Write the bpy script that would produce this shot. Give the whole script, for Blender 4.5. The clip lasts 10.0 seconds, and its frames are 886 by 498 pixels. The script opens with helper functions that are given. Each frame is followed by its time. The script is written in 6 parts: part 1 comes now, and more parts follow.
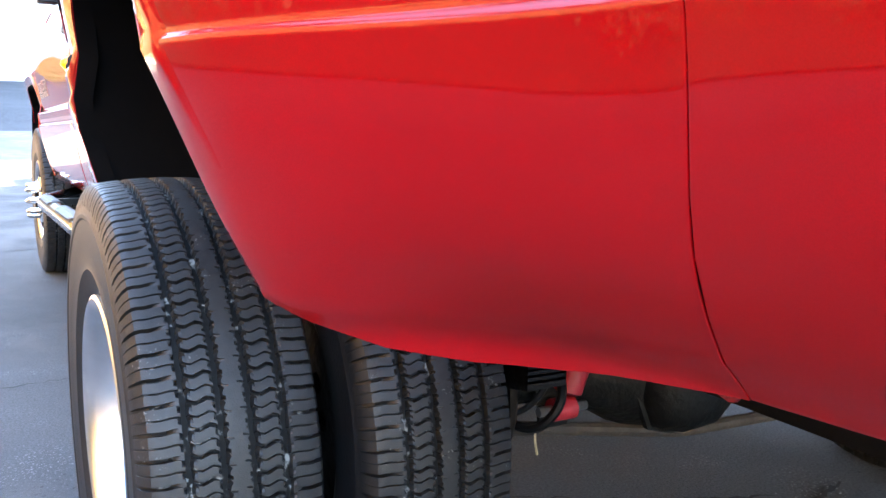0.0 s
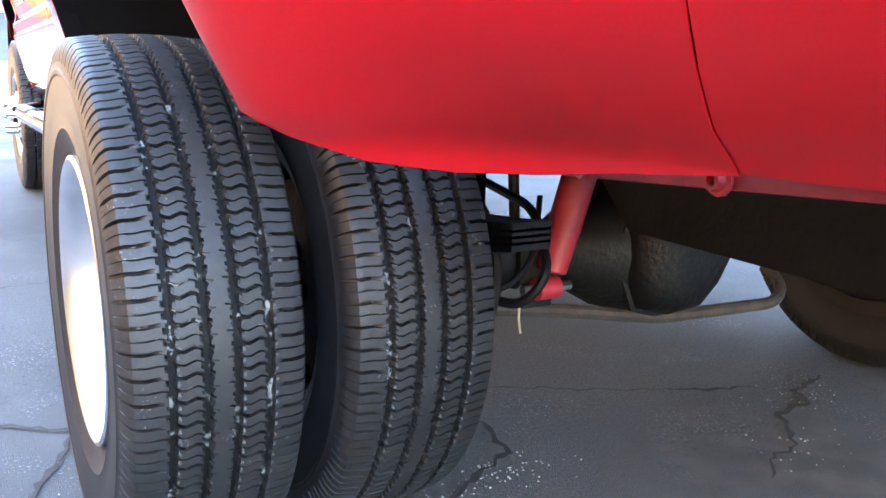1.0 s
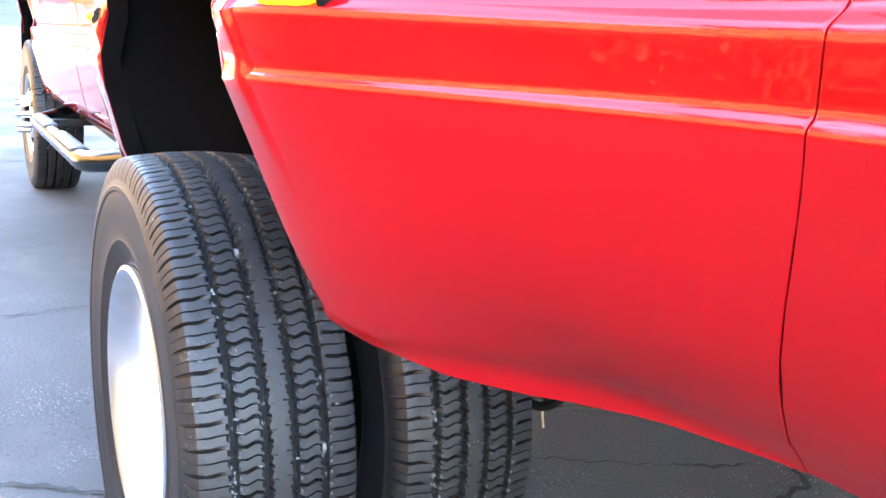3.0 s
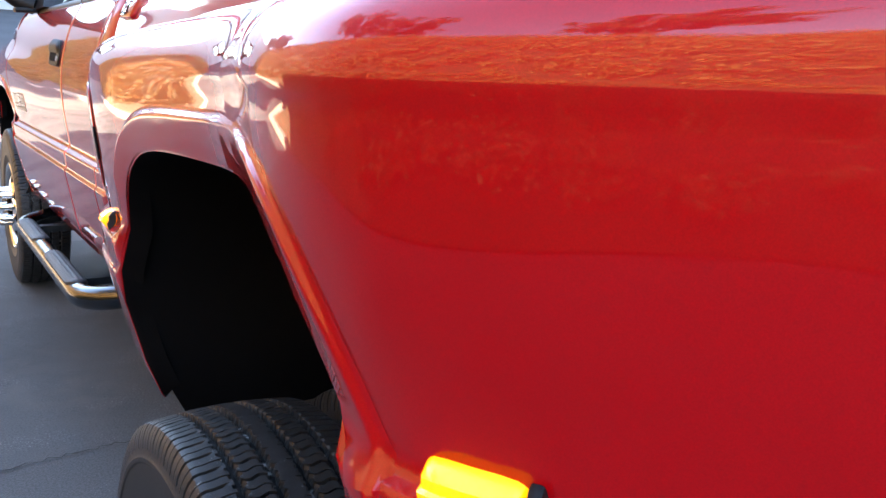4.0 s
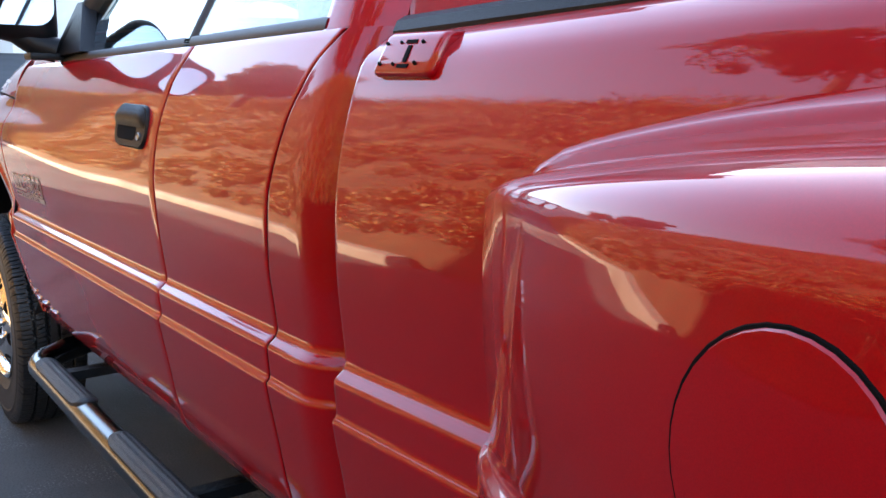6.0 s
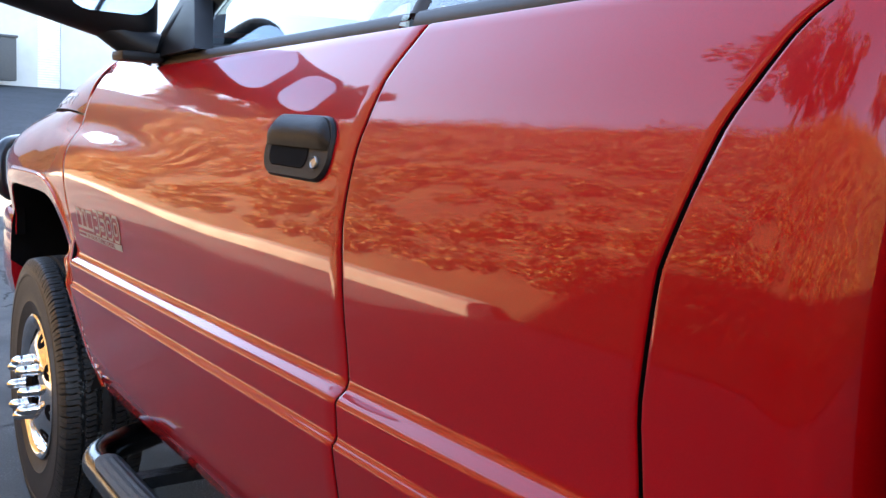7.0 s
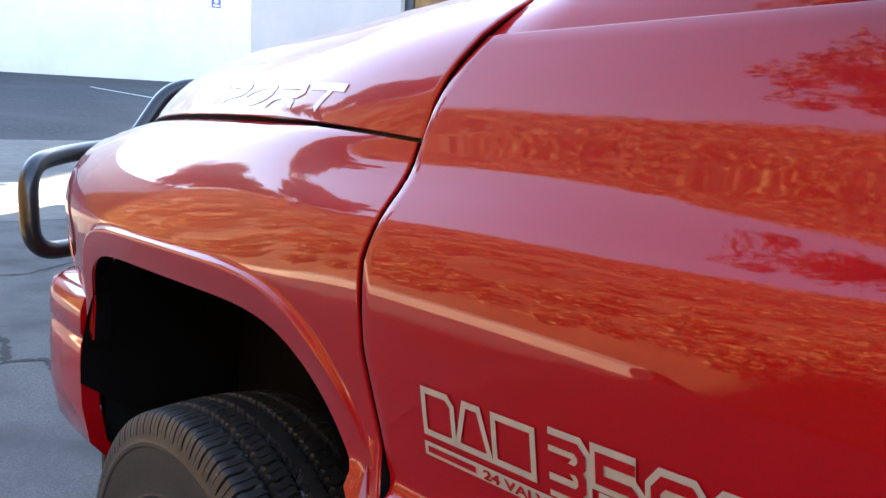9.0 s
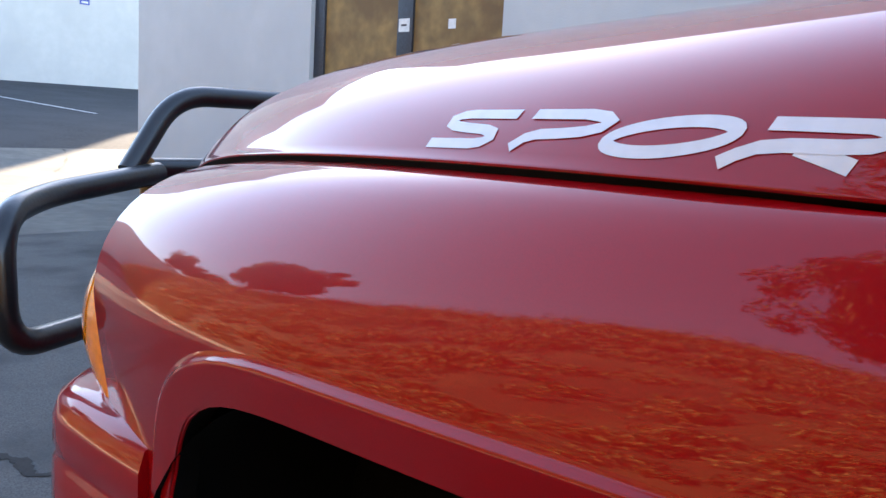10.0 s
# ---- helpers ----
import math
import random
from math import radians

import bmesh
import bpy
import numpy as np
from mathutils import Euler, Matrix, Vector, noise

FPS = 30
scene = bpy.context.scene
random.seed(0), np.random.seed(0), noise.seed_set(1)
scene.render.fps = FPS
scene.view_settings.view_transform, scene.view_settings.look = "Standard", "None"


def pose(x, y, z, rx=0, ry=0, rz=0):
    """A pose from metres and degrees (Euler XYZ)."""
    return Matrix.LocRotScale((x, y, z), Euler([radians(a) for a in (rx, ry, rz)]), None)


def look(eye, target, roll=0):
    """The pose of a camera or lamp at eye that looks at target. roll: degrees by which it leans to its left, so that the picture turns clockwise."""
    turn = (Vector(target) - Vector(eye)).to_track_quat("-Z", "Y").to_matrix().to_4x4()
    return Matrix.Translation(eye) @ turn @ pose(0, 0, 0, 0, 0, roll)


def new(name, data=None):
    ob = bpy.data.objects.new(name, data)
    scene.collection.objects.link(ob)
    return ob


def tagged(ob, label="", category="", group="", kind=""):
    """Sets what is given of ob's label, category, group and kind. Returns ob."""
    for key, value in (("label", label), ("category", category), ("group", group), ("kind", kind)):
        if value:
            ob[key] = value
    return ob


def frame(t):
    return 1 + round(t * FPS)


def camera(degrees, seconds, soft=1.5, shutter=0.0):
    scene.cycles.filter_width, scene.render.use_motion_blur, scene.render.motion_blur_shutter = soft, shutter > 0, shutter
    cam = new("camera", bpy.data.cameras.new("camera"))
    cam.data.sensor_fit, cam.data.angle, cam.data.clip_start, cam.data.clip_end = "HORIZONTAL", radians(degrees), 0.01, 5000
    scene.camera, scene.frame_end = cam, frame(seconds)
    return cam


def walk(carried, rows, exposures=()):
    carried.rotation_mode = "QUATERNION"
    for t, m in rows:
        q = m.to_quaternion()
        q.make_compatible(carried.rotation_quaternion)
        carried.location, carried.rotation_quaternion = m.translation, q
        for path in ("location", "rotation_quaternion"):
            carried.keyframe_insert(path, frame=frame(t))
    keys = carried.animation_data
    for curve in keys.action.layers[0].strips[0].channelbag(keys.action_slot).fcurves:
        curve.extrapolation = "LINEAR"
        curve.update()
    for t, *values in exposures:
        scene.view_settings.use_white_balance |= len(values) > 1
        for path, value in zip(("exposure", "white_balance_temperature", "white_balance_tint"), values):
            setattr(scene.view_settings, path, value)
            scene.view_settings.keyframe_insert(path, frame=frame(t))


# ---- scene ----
cam = camera(53.0, 10.0)

PATH = [
    (0, (-1.371, -1.406, 0.899), (-0.418, 0.326, 0.596), 0.8),
    (0.5, (-1.362, -1.403, 0.831), (-0.389, 0.308, 0.474), 0.8),
    (1, (-1.366, -1.408, 0.778), (-0.395, 0.286, 0.345), 1.3),
    (1.5, (-1.371, -1.409, 0.759), (-0.412, 0.273, 0.257), 1.9),
    (2, (-1.37, -1.411, 0.762), (-0.41, 0.263, 0.237), 2.3),
    (2.5, (-1.388, -1.401, 0.827), (-0.42, 0.275, 0.325), 3.4),
    (3, (-1.452, -1.366, 1.011), (-0.463, 0.304, 0.527), 4.2),
    (3.2, (-1.425, -1.291, 1.086), (-0.442, 0.377, 0.588), 3.7),
    (4.3, (-1.494, -0.846, 1.319), (-0.407, 0.78, 0.899), 1.4),
    (4.5, (-1.518, -0.655, 1.323), (-0.366, 0.931, 0.925), 1.3),
    (5, (-1.539, -0.35, 1.314), (-0.335, 1.198, 0.922), 1.0),
    (5.5, (-1.546, -0.065, 1.332), (-0.374, 1.507, 0.94), 0.9),
    (6, (-1.55, 0.335, 1.321), (-0.383, 1.914, 0.939), 0.9),
    (6.2, (-1.552, 0.453, 1.326), (-0.386, 2.031, 0.935), 0.8),
    (7.3, (-1.52, 1.32, 1.23), (-0.36, 2.932, 0.991), 4.0),
    (7.5, (-1.539, 1.483, 1.245), (-0.372, 3.087, 0.993), 3.4),
    (7.7, (-1.531, 1.676, 1.24), (-0.367, 3.282, 0.981), 3.2),
    (8, (-1.513, 1.903, 1.239), (-0.35, 3.506, 0.96), 3.3),
    (8.3, (-1.483, 2.169, 1.245), (-0.322, 3.772, 0.962), 3.8),
    (8.5, (-1.481, 2.322, 1.242), (-0.302, 3.911, 0.952), 3.6),
    (8.7, (-1.483, 2.462, 1.24), (-0.277, 4.031, 0.948), 3.6),
    (9, (-1.497, 2.723, 1.26), (-0.218, 4.23, 0.953), 2.7),
    (9.2, (-1.486, 2.861, 1.26), (-0.175, 4.339, 0.949), 2.7),
    (9.5, (-1.471, 3.147, 1.257), (-0.101, 4.574, 0.97), 3.5),
    (9.7, (-1.463, 3.312, 1.27), (-0.054, 4.702, 0.987), 3.6),
    (10, (-1.459, 3.522, 1.272), (0.02, 4.838, 0.99), 3.2),
]
walk(cam, [(t, look(eye, target, roll)) for t, eye, target, roll in PATH],
     exposures=[(0, 5.05, 6900, 14), (0.5, 5.53, 6900, 14), (1, 5.74, 6900, 14), (2, 5.84, 6900, 14), (3.2, 5.82, 6900, 14), (4.3, 3.6, 6900, 14), (5.2, 3.55, 6900, 14), (6, 3.42, 6900, 14), (7.3, 3.62, 6900, 14), (8.6, 3.68, 6900, 14), (9.0, 3.5, 6900, 14), (9.4, 3.25, 6900, 14), (10, 2.85, 6900, 14)])
from mathutils.bvhtree import BVHTree


# ---------------- light ----------------
world = bpy.data.worlds.new("sky_world")
scene.world = world
world.use_nodes = True
wn = world.node_tree
sky = wn.nodes.new("ShaderNodeTexSky")
sky.sky_type = "NISHITA"
sky.sun_disc = False
SUN_EL, SUN_DIR = 25.0, (0.72, 0.694)          # elevation, and the way towards the sun on the plan
sky.sun_elevation = radians(SUN_EL)
sky.sun_rotation = math.atan2(SUN_DIR[0], SUN_DIR[1])
sky.air_density, sky.dust_density, sky.ozone_density = 1.0, 0.25, 1.0
wn.links.new(sky.outputs[0], wn.nodes["Background"].inputs[0])
wn.nodes["Background"].inputs[1].default_value = 0.15

sun = new("sun", bpy.data.lights.new("sun", "SUN"))
sun.data.energy, sun.data.angle, sun.data.color = 5.0, radians(0.55), (1.0, 0.86, 0.68)
ch = math.cos(radians(SUN_EL))
sun.matrix_world = look((SUN_DIR[0] * ch * 30, SUN_DIR[1] * ch * 30, math.sin(radians(SUN_EL)) * 30), (0, 0, 0))


# ---------------- materials ----------------
def mat(name, color, rough=0.5, metal=0.0, noise_scale=20.0, vary=0.15, bump=0.0, bump_scale=80.0, coat=0.0,
        coat_rough=0.03, spec=0.5, second=None, second_scale=3.0, rough_vary=0.0):
    """A procedural surface: a base colour with two scales of variation, optional second tint, bump and clear coat."""
    m = bpy.data.materials.new(name)
    m.use_nodes = True
    nt = m.node_tree
    b = nt.nodes["Principled BSDF"]
    tc = nt.nodes.new("ShaderNodeTexCoord")
    n1 = nt.nodes.new("ShaderNodeTexNoise")
    n1.inputs["Scale"].default_value, n1.inputs["Detail"].default_value = noise_scale, 6.0
    n2 = nt.nodes.new("ShaderNodeTexNoise")
    n2.inputs["Scale"].default_value, n2.inputs["Detail"].default_value = second_scale, 4.0
    for n in (n1, n2):
        nt.links.new(tc.outputs["Object"], n.inputs["Vector"])
    r1 = nt.nodes.new("ShaderNodeValToRGB")
    lo = [max(0.0, c * (1 - vary)) for c in color]
    hi = [min(1.0, c * (1 + vary)) for c in color]
    r1.color_ramp.elements[0].position, r1.color_ramp.elements[1].position = 0.3, 0.7
    r1.color_ramp.elements[0].color, r1.color_ramp.elements[1].color = (*lo, 1), (*hi, 1)
    nt.links.new(n1.outputs["Fac"], r1.inputs["Fac"])
    out = r1.outputs["Color"]
    if second:
        mx = nt.nodes.new("ShaderNodeMixRGB")
        mx.inputs["Color2"].default_value = (*second, 1)
        rr = nt.nodes.new("ShaderNodeValToRGB")
        rr.color_ramp.elements[0].position, rr.color_ramp.elements[1].position = 0.45, 0.65
        nt.links.new(n2.outputs["Fac"], rr.inputs["Fac"])
        nt.links.new(rr.outputs["Color"], mx.inputs["Fac"])
        nt.links.new(out, mx.inputs["Color1"])
        out = mx.outputs["Color"]
    nt.links.new(out, b.inputs["Base Color"])
    b.inputs["Roughness"].default_value, b.inputs["Metallic"].default_value = rough, metal
    b.inputs["Specular IOR Level"].default_value = spec
    b.inputs["Coat Weight"].default_value, b.inputs["Coat Roughness"].default_value = coat, coat_rough
    if rough_vary:
        mr = nt.nodes.new("ShaderNodeMapRange")
        mr.inputs["To Min"].default_value, mr.inputs["To Max"].default_value = max(0, rough - rough_vary), min(1, rough + rough_vary)
        nt.links.new(n2.outputs["Fac"], mr.inputs["Value"])
        nt.links.new(mr.outputs["Result"], b.inputs["Roughness"])
    if bump:
        n3 = nt.nodes.new("ShaderNodeTexNoise")
        n3.inputs["Scale"].default_value, n3.inputs["Detail"].default_value = bump_scale, 5.0
        nt.links.new(tc.outputs["Object"], n3.inputs["Vector"])
        bp = nt.nodes.new("ShaderNodeBump")
        bp.inputs["Strength"].default_value, bp.inputs["Distance"].default_value = bump, 0.01
        nt.links.new(n3.outputs["Fac"], bp.inputs["Height"])
        nt.links.new(bp.outputs["Normal"], b.inputs["Normal"])
    return m


def glass_mat(name, color=(0.8, 0.9, 0.9), rough=0.0):
    m = bpy.data.materials.new(name)
    m.use_nodes = True
    b = m.node_tree.nodes["Principled BSDF"]
    b.inputs["Base Color"].default_value = (*color, 1)
    b.inputs["Transmission Weight"].default_value, b.inputs["Roughness"].default_value = 1.0, rough
    b.inputs["IOR"].default_value = 1.45
    return m


M_PAINT = mat("red_paint", (0.243, 0.0006, 0.0027), 0.42, 0.0, 900, 0.10, coat=1.0, coat_rough=0.032, spec=0.06, second=(0.225, 0.0006, 0.0024), second_scale=2.0)
M_PAINT.node_tree.nodes["Principled BSDF"].inputs["Coat IOR"].default_value = 1.395
M_CHIP = mat("chipped_primer", (0.55, 0.42, 0.42), 0.7, 0, 200, 0.25)
M_RUBBER = mat("tyre_rubber", (0.0105, 0.0106, 0.0108), 0.52, 0, 90, 0.4, bump=0.10, bump_scale=500, second=(0.015, 0.0148, 0.0146), second_scale=11, spec=0.38)
# rubber darkened by colour to deepen the shade in grooves and cuts
M_GROOVE_SHADE = mat("shaded_groove_rubber", (0.0035, 0.0035, 0.0036), 0.7, 0, 90, 0.4, spec=0.15)
M_SIDEWALL = mat("sidewall_rubber", (0.0085, 0.009, 0.010), 0.5, 0, 40, 0.25, bump=0.1, bump_scale=200, second=(0.0135, 0.0132, 0.013), second_scale=6, spec=0.35)
M_BLACK = mat("black_plastic", (0.0065, 0.0065, 0.007), 0.46, 0, 200, 0.2, bump=0.1, bump_scale=700, spec=0.16)
# near-black for arch liners, and for shade put into panel gaps and holes
M_LINER_GAP_SHADE = mat("liner_and_gap_shade", (0.0015, 0.0015, 0.0018), 0.9, 0, 30, 0.3, spec=0.1)
M_TUBE = mat("black_tube", (0.008, 0.008, 0.009), 0.30, 0, 60, 0.2, bump=0.05, bump_scale=120, coat=0.15, coat_rough=0.12)
M_CHROME = mat("polished_metal", (0.72, 0.70, 0.67), 0.12, 1.0, 30, 0.06, rough_vary=0.06)
M_STEEL = mat("steel", (0.35, 0.34, 0.33), 0.4, 1.0, 40, 0.2)
M_UNDER = mat("underbody", (0.0028, 0.0031, 0.0036), 0.55, 0, 25, 0.5, bump=0.4, bump_scale=60, second=(0.0060, 0.0062, 0.0066), second_scale=7, spec=0.28)
M_RAIL = mat("black_frame_paint", (0.0011, 0.0013, 0.0016), 0.6, 0, 25, 0.4, bump=0.2, bump_scale=40, second=(0.0019, 0.0021, 0.0024), second_scale=6, spec=0.12)
M_RIM = mat("satin_polished_metal", (0.80, 0.82, 0.86), 0.30, 1.0, 30, 0.05, rough_vary=0.05)
M_FLANGE = mat("dusty_red_paint", (0.20, 0.006, 0.012), 0.55, 0, 60, 0.2, bump=0.1, bump_scale=200, second=(0.16, 0.012, 0.018), second_scale=8)
M_STEP = mat("dark_polished_tube", (0.085, 0.085, 0.086), 0.2, 1.0, 30, 0.12, rough_vary=0.07)
M_PAD = mat("rubber_step_pad", (0.011, 0.0115, 0.012), 0.45, 0, 60, 0.3, bump=0.5, bump_scale=500)
M_RUST = mat("rusty_steel", (0.06, 0.045, 0.034), 0.75, 0.2, 30, 0.35, bump=0.3, bump_scale=90, second=(0.035, 0.03, 0.027), second_scale=12)
M_STRAW = mat("straw", (0.42, 0.34, 0.20), 0.8, 0, 60, 0.2)
M_DRUM = mat("old_drum", (0.013, 0.010, 0.008), 0.75, 0.1, 30, 0.35, bump=0.3, bump_scale=90, second=(0.006, 0.006, 0.006), second_scale=12, spec=0.2)
M_SHOCK = mat("shock_paint", (0.40, 0.022, 0.035), 0.5, 0, 40, 0.15, coat=0.08, coat_rough=0.2)
M_AMBER = mat("amber_lens", (0.90, 0.30, 0.008), 0.12, 0, 90, 0.15, coat=1.0, coat_rough=0.05)
M_MARKER = mat("lit_amber_lens", (0.80, 0.20, 0.004), 0.25, 0, 90, 0.15, coat=0.2, coat_rough=0.1)
M_MARKER.node_tree.nodes["Principled BSDF"].inputs["Emission Color"].default_value = (1.0, 0.34, 0.003, 1)
M_MARKER.node_tree.nodes["Principled BSDF"].inputs["Emission Strength"].default_value = 0.13
M_LAMPGLASS = mat("clear_lens", (0.6, 0.62, 0.62), 0.06, 0.3, 50, 0.1, coat=1.0)
M_DECAL = mat("silver_decal", (0.30, 0.28, 0.25), 0.5, 0.0, 60, 0.08)
M_WHITE_DECAL = mat("white_decal", (0.50, 0.54, 0.58), 0.35, 0.0, 60, 0.05)
M_SEAL = mat("rubber_seal", (0.010, 0.010, 0.011), 0.55, 0, 80, 0.2)
M_GLASS = glass_mat("window_glass", (0.80, 0.88, 0.86))
M_MIRROR = mat("mirror_glass", (0.40, 0.46, 0.54), 0.02, 1.0, 10, 0.02)
M_CLOTH = mat("seat_cloth", (0.12, 0.11, 0.10), 0.9, 0, 120, 0.3, bump=0.3, bump_scale=400)
M_INTERIOR = mat("interior_plastic", (0.06, 0.06, 0.06), 0.6, 0, 60, 0.2)
M_BRASS = mat("lock_metal", (0.34, 0.33, 0.31), 0.38, 1.0, 90, 0.1)
M_ASPHALT = mat("asphalt", (0.070, 0.0708, 0.0690), 0.85, 0, 150, 0.34, bump=0.6, bump_scale=330, second=(0.054, 0.0555, 0.0550), second_scale=0.9, rough_vary=0.08, spec=0.2)


def scuff(m, where_scale, where, fine_scale, fine, color):
    """Adds scattered worn flecks of another colour to a surface, in patches."""
    nt = m.node_tree
    b = nt.nodes["Principled BSDF"]
    old = b.inputs["Base Color"].links[0].from_socket
    tc = nt.nodes.new("ShaderNodeTexCoord")
    facs = []
    for scale, (lo, hi) in ((where_scale, where), (fine_scale, fine)):
        n = nt.nodes.new("ShaderNodeTexNoise")
        n.inputs["Scale"].default_value, n.inputs["Detail"].default_value = scale, 5.0
        nt.links.new(tc.outputs["Object"], n.inputs["Vector"])
        r = nt.nodes.new("ShaderNodeMapRange")
        r.inputs["From Min"].default_value, r.inputs["From Max"].default_value = lo, hi
        nt.links.new(n.outputs["Fac"], r.inputs["Value"])
        facs.append(r.outputs["Result"])
    mul = nt.nodes.new("ShaderNodeMath")
    mul.operation = "MULTIPLY"
    nt.links.new(facs[0], mul.inputs[0])
    nt.links.new(facs[1], mul.inputs[1])
    mx = nt.nodes.new("ShaderNodeMixRGB")
    mx.inputs["Color2"].default_value = (*color, 1)
    nt.links.new(mul.outputs["Value"], mx.inputs["Fac"])
    nt.links.new(old, mx.inputs["Color1"])
    nt.links.new(mx.outputs["Color"], b.inputs["Base Color"])


scuff(M_ASPHALT, 3.5, (0.50, 0.66), 140, (0.57, 0.66), (0.22, 0.22, 0.215))
scuff(M_ASPHALT, 2.2, (0.46, 0.62), 70, (0.60, 0.68), (0.030, 0.030, 0.030))
scuff(M_ASPHALT, 1.1, (0.50, 0.70), 9, (0.40, 0.62), (0.088, 0.083, 0.076))
scuff(M_RUBBER, 26, (0.60, 0.68), 260, (0.60, 0.66), (0.16, 0.16, 0.155))
scuff(M_GROOVE_SHADE, 22, (0.52, 0.60), 90, (0.54, 0.62), (0.20, 0.20, 0.19))
# asphalt again, lightened to hold the stronger skylight ahead of the truck
M_LOT_LIT = mat("skylit_asphalt", (0.105, 0.105, 0.101), 0.88, 0, 150, 0.34, bump=0.6, bump_scale=330, second=(0.066, 0.067, 0.066), second_scale=1.6, rough_vary=0.08, spec=0.15)
M_ROAD = mat("dark_asphalt", (0.050, 0.052, 0.055), 0.9, 0, 12, 0.25, bump=0.4, bump_scale=120, second=(0.060, 0.062, 0.065), second_scale=0.6, spec=0.05)
M_GUTTER = mat("worn_concrete", (0.150, 0.145, 0.130), 0.9, 0, 6, 0.15, bump=0.3, bump_scale=70, second=(0.120, 0.115, 0.105), second_scale=1.2, spec=0.08)
M_DRIVE = mat("pale_drive", (0.145, 0.142, 0.130), 0.9, 0, 6, 0.15, bump=0.3, bump_scale=70, second=(0.115, 0.112, 0.104), second_scale=1.2, spec=0.08)
M_KERB = mat("kerb_concrete", (0.52, 0.45, 0.34), 0.85, 0, 9, 0.12, bump=0.3, bump_scale=70, second=(0.36, 0.31, 0.24), second_scale=1.6, spec=0.1)
M_CRACK = mat("crack_dark", (0.018, 0.017, 0.016), 0.95, 0, 50, 0.4)
M_GRIT = mat("pale_grit", (0.26, 0.26, 0.25), 0.9, 0, 60, 0.3)
M_LINE = mat("line_paint", (0.62, 0.62, 0.60), 0.7, 0, 20, 0.15)
M_WALL = mat("white_wall", (0.43, 0.44, 0.44), 0.85, 0, 3, 0.04, bump=0.25, bump_scale=60, second=(0.39, 0.40, 0.405), second_scale=0.5)
M_SHUTTER = mat("shutter_paint", (0.60, 0.60, 0.57), 0.5, 0, 6, 0.06)
M_PLYWOOD = mat("plywood", (0.20, 0.12, 0.035), 0.6, 0, 5, 0.35, bump=0.1, bump_scale=40, second=(0.13, 0.07, 0.018), second_scale=2.4)
M_FRAME = mat("dark_frame", (0.03, 0.035, 0.045), 0.4, 0.4, 40, 0.2)
M_BIN = mat("bin_plastic", (0.035, 0.038, 0.042), 0.6, 0, 20, 0.2)
M_SIGN = mat("sign_blue", (0.02, 0.05, 0.30), 0.4, 0, 20, 0.1)
M_EARTH = mat("dry_earth", (0.13, 0.080, 0.030), 0.95, 0, 2, 0.3, bump=0.5, bump_scale=12, second=(0.085, 0.055, 0.022), second_scale=0.7)
M_BARK = mat("bark", (0.10, 0.07, 0.05), 0.9, 0, 12, 0.35, bump=0.6, bump_scale=30)


def leaf_mat(name, a, b):
    m = bpy.data.materials.new(name)
    m.use_nodes = True
    nt = m.node_tree
    p = nt.nodes["Principled BSDF"]
    g = nt.nodes.new("ShaderNodeNewGeometry")
    r = nt.nodes.new("ShaderNodeValToRGB")
    r.color_ramp.elements[0].color, r.color_ramp.elements[1].color = (*a, 1), (*b, 1)
    nt.links.new(g.outputs["Random Per Island"], r.inputs["Fac"])
    nt.links.new(r.outputs["Color"], p.inputs["Base Color"])
    p.inputs["Roughness"].default_value = 0.7
    return m


M_BUSH = leaf_mat("dry_bush_leaves", (0.19, 0.112, 0.026), (0.60, 0.355, 0.083))
M_LEAF = leaf_mat("tree_leaves", (0.07, 0.052, 0.014), (0.32, 0.20, 0.045))


# ---------------- mesh helpers ----------------
def mesh_object(name, verts, faces, material, parent=None, label="", smooth=True):
    me = bpy.data.meshes.new(name)
    me.from_pydata([tuple(map(float, v)) for v in verts], [], faces)
    me.update()
    bm = bmesh.new()
    bm.from_mesh(me)
    bmesh.ops.recalc_face_normals(bm, faces=bm.faces)
    bm.to_mesh(me)
    bm.free()
    for p in me.polygons:
        p.use_smooth = smooth
    if smooth:
        me.set_sharp_from_angle(angle=radians(38))
    me.materials.append(material)
    ob = new(name, me)
    if parent:
        ob.parent = parent
    return tagged(ob, label)


def part(name, bm, material, parent=None, label="", smooth=True):
    """Links a bmesh as one mesh object under a thing or a part."""
    me = bpy.data.meshes.new(name)
    bmesh.ops.recalc_face_normals(bm, faces=bm.faces)
    bm.to_mesh(me)
    bm.free()
    for p in me.polygons:
        p.use_smooth = smooth
    if smooth:
        me.set_sharp_from_angle(angle=radians(35))
    me.materials.append(material)
    ob = new(name, me)
    if parent:
        ob.parent = parent
    return tagged(ob, label)


def box(x0, x1, y0, y1, z0, z1, bevel=0.0, segments=2):
    bm = bmesh.new()
    bmesh.ops.create_cube(bm, size=1, matrix=Matrix.Translation(((x0 + x1) / 2, (y0 + y1) / 2, (z0 + z1) / 2))
                          @ Matrix.Diagonal((abs(x1 - x0), abs(y1 - y0), abs(z1 - z0), 1)))
    if bevel:
        bmesh.ops.bevel(bm, geom=bm.edges[:], offset=bevel, segments=segments, affect="EDGES", profile=0.6)
    return bm


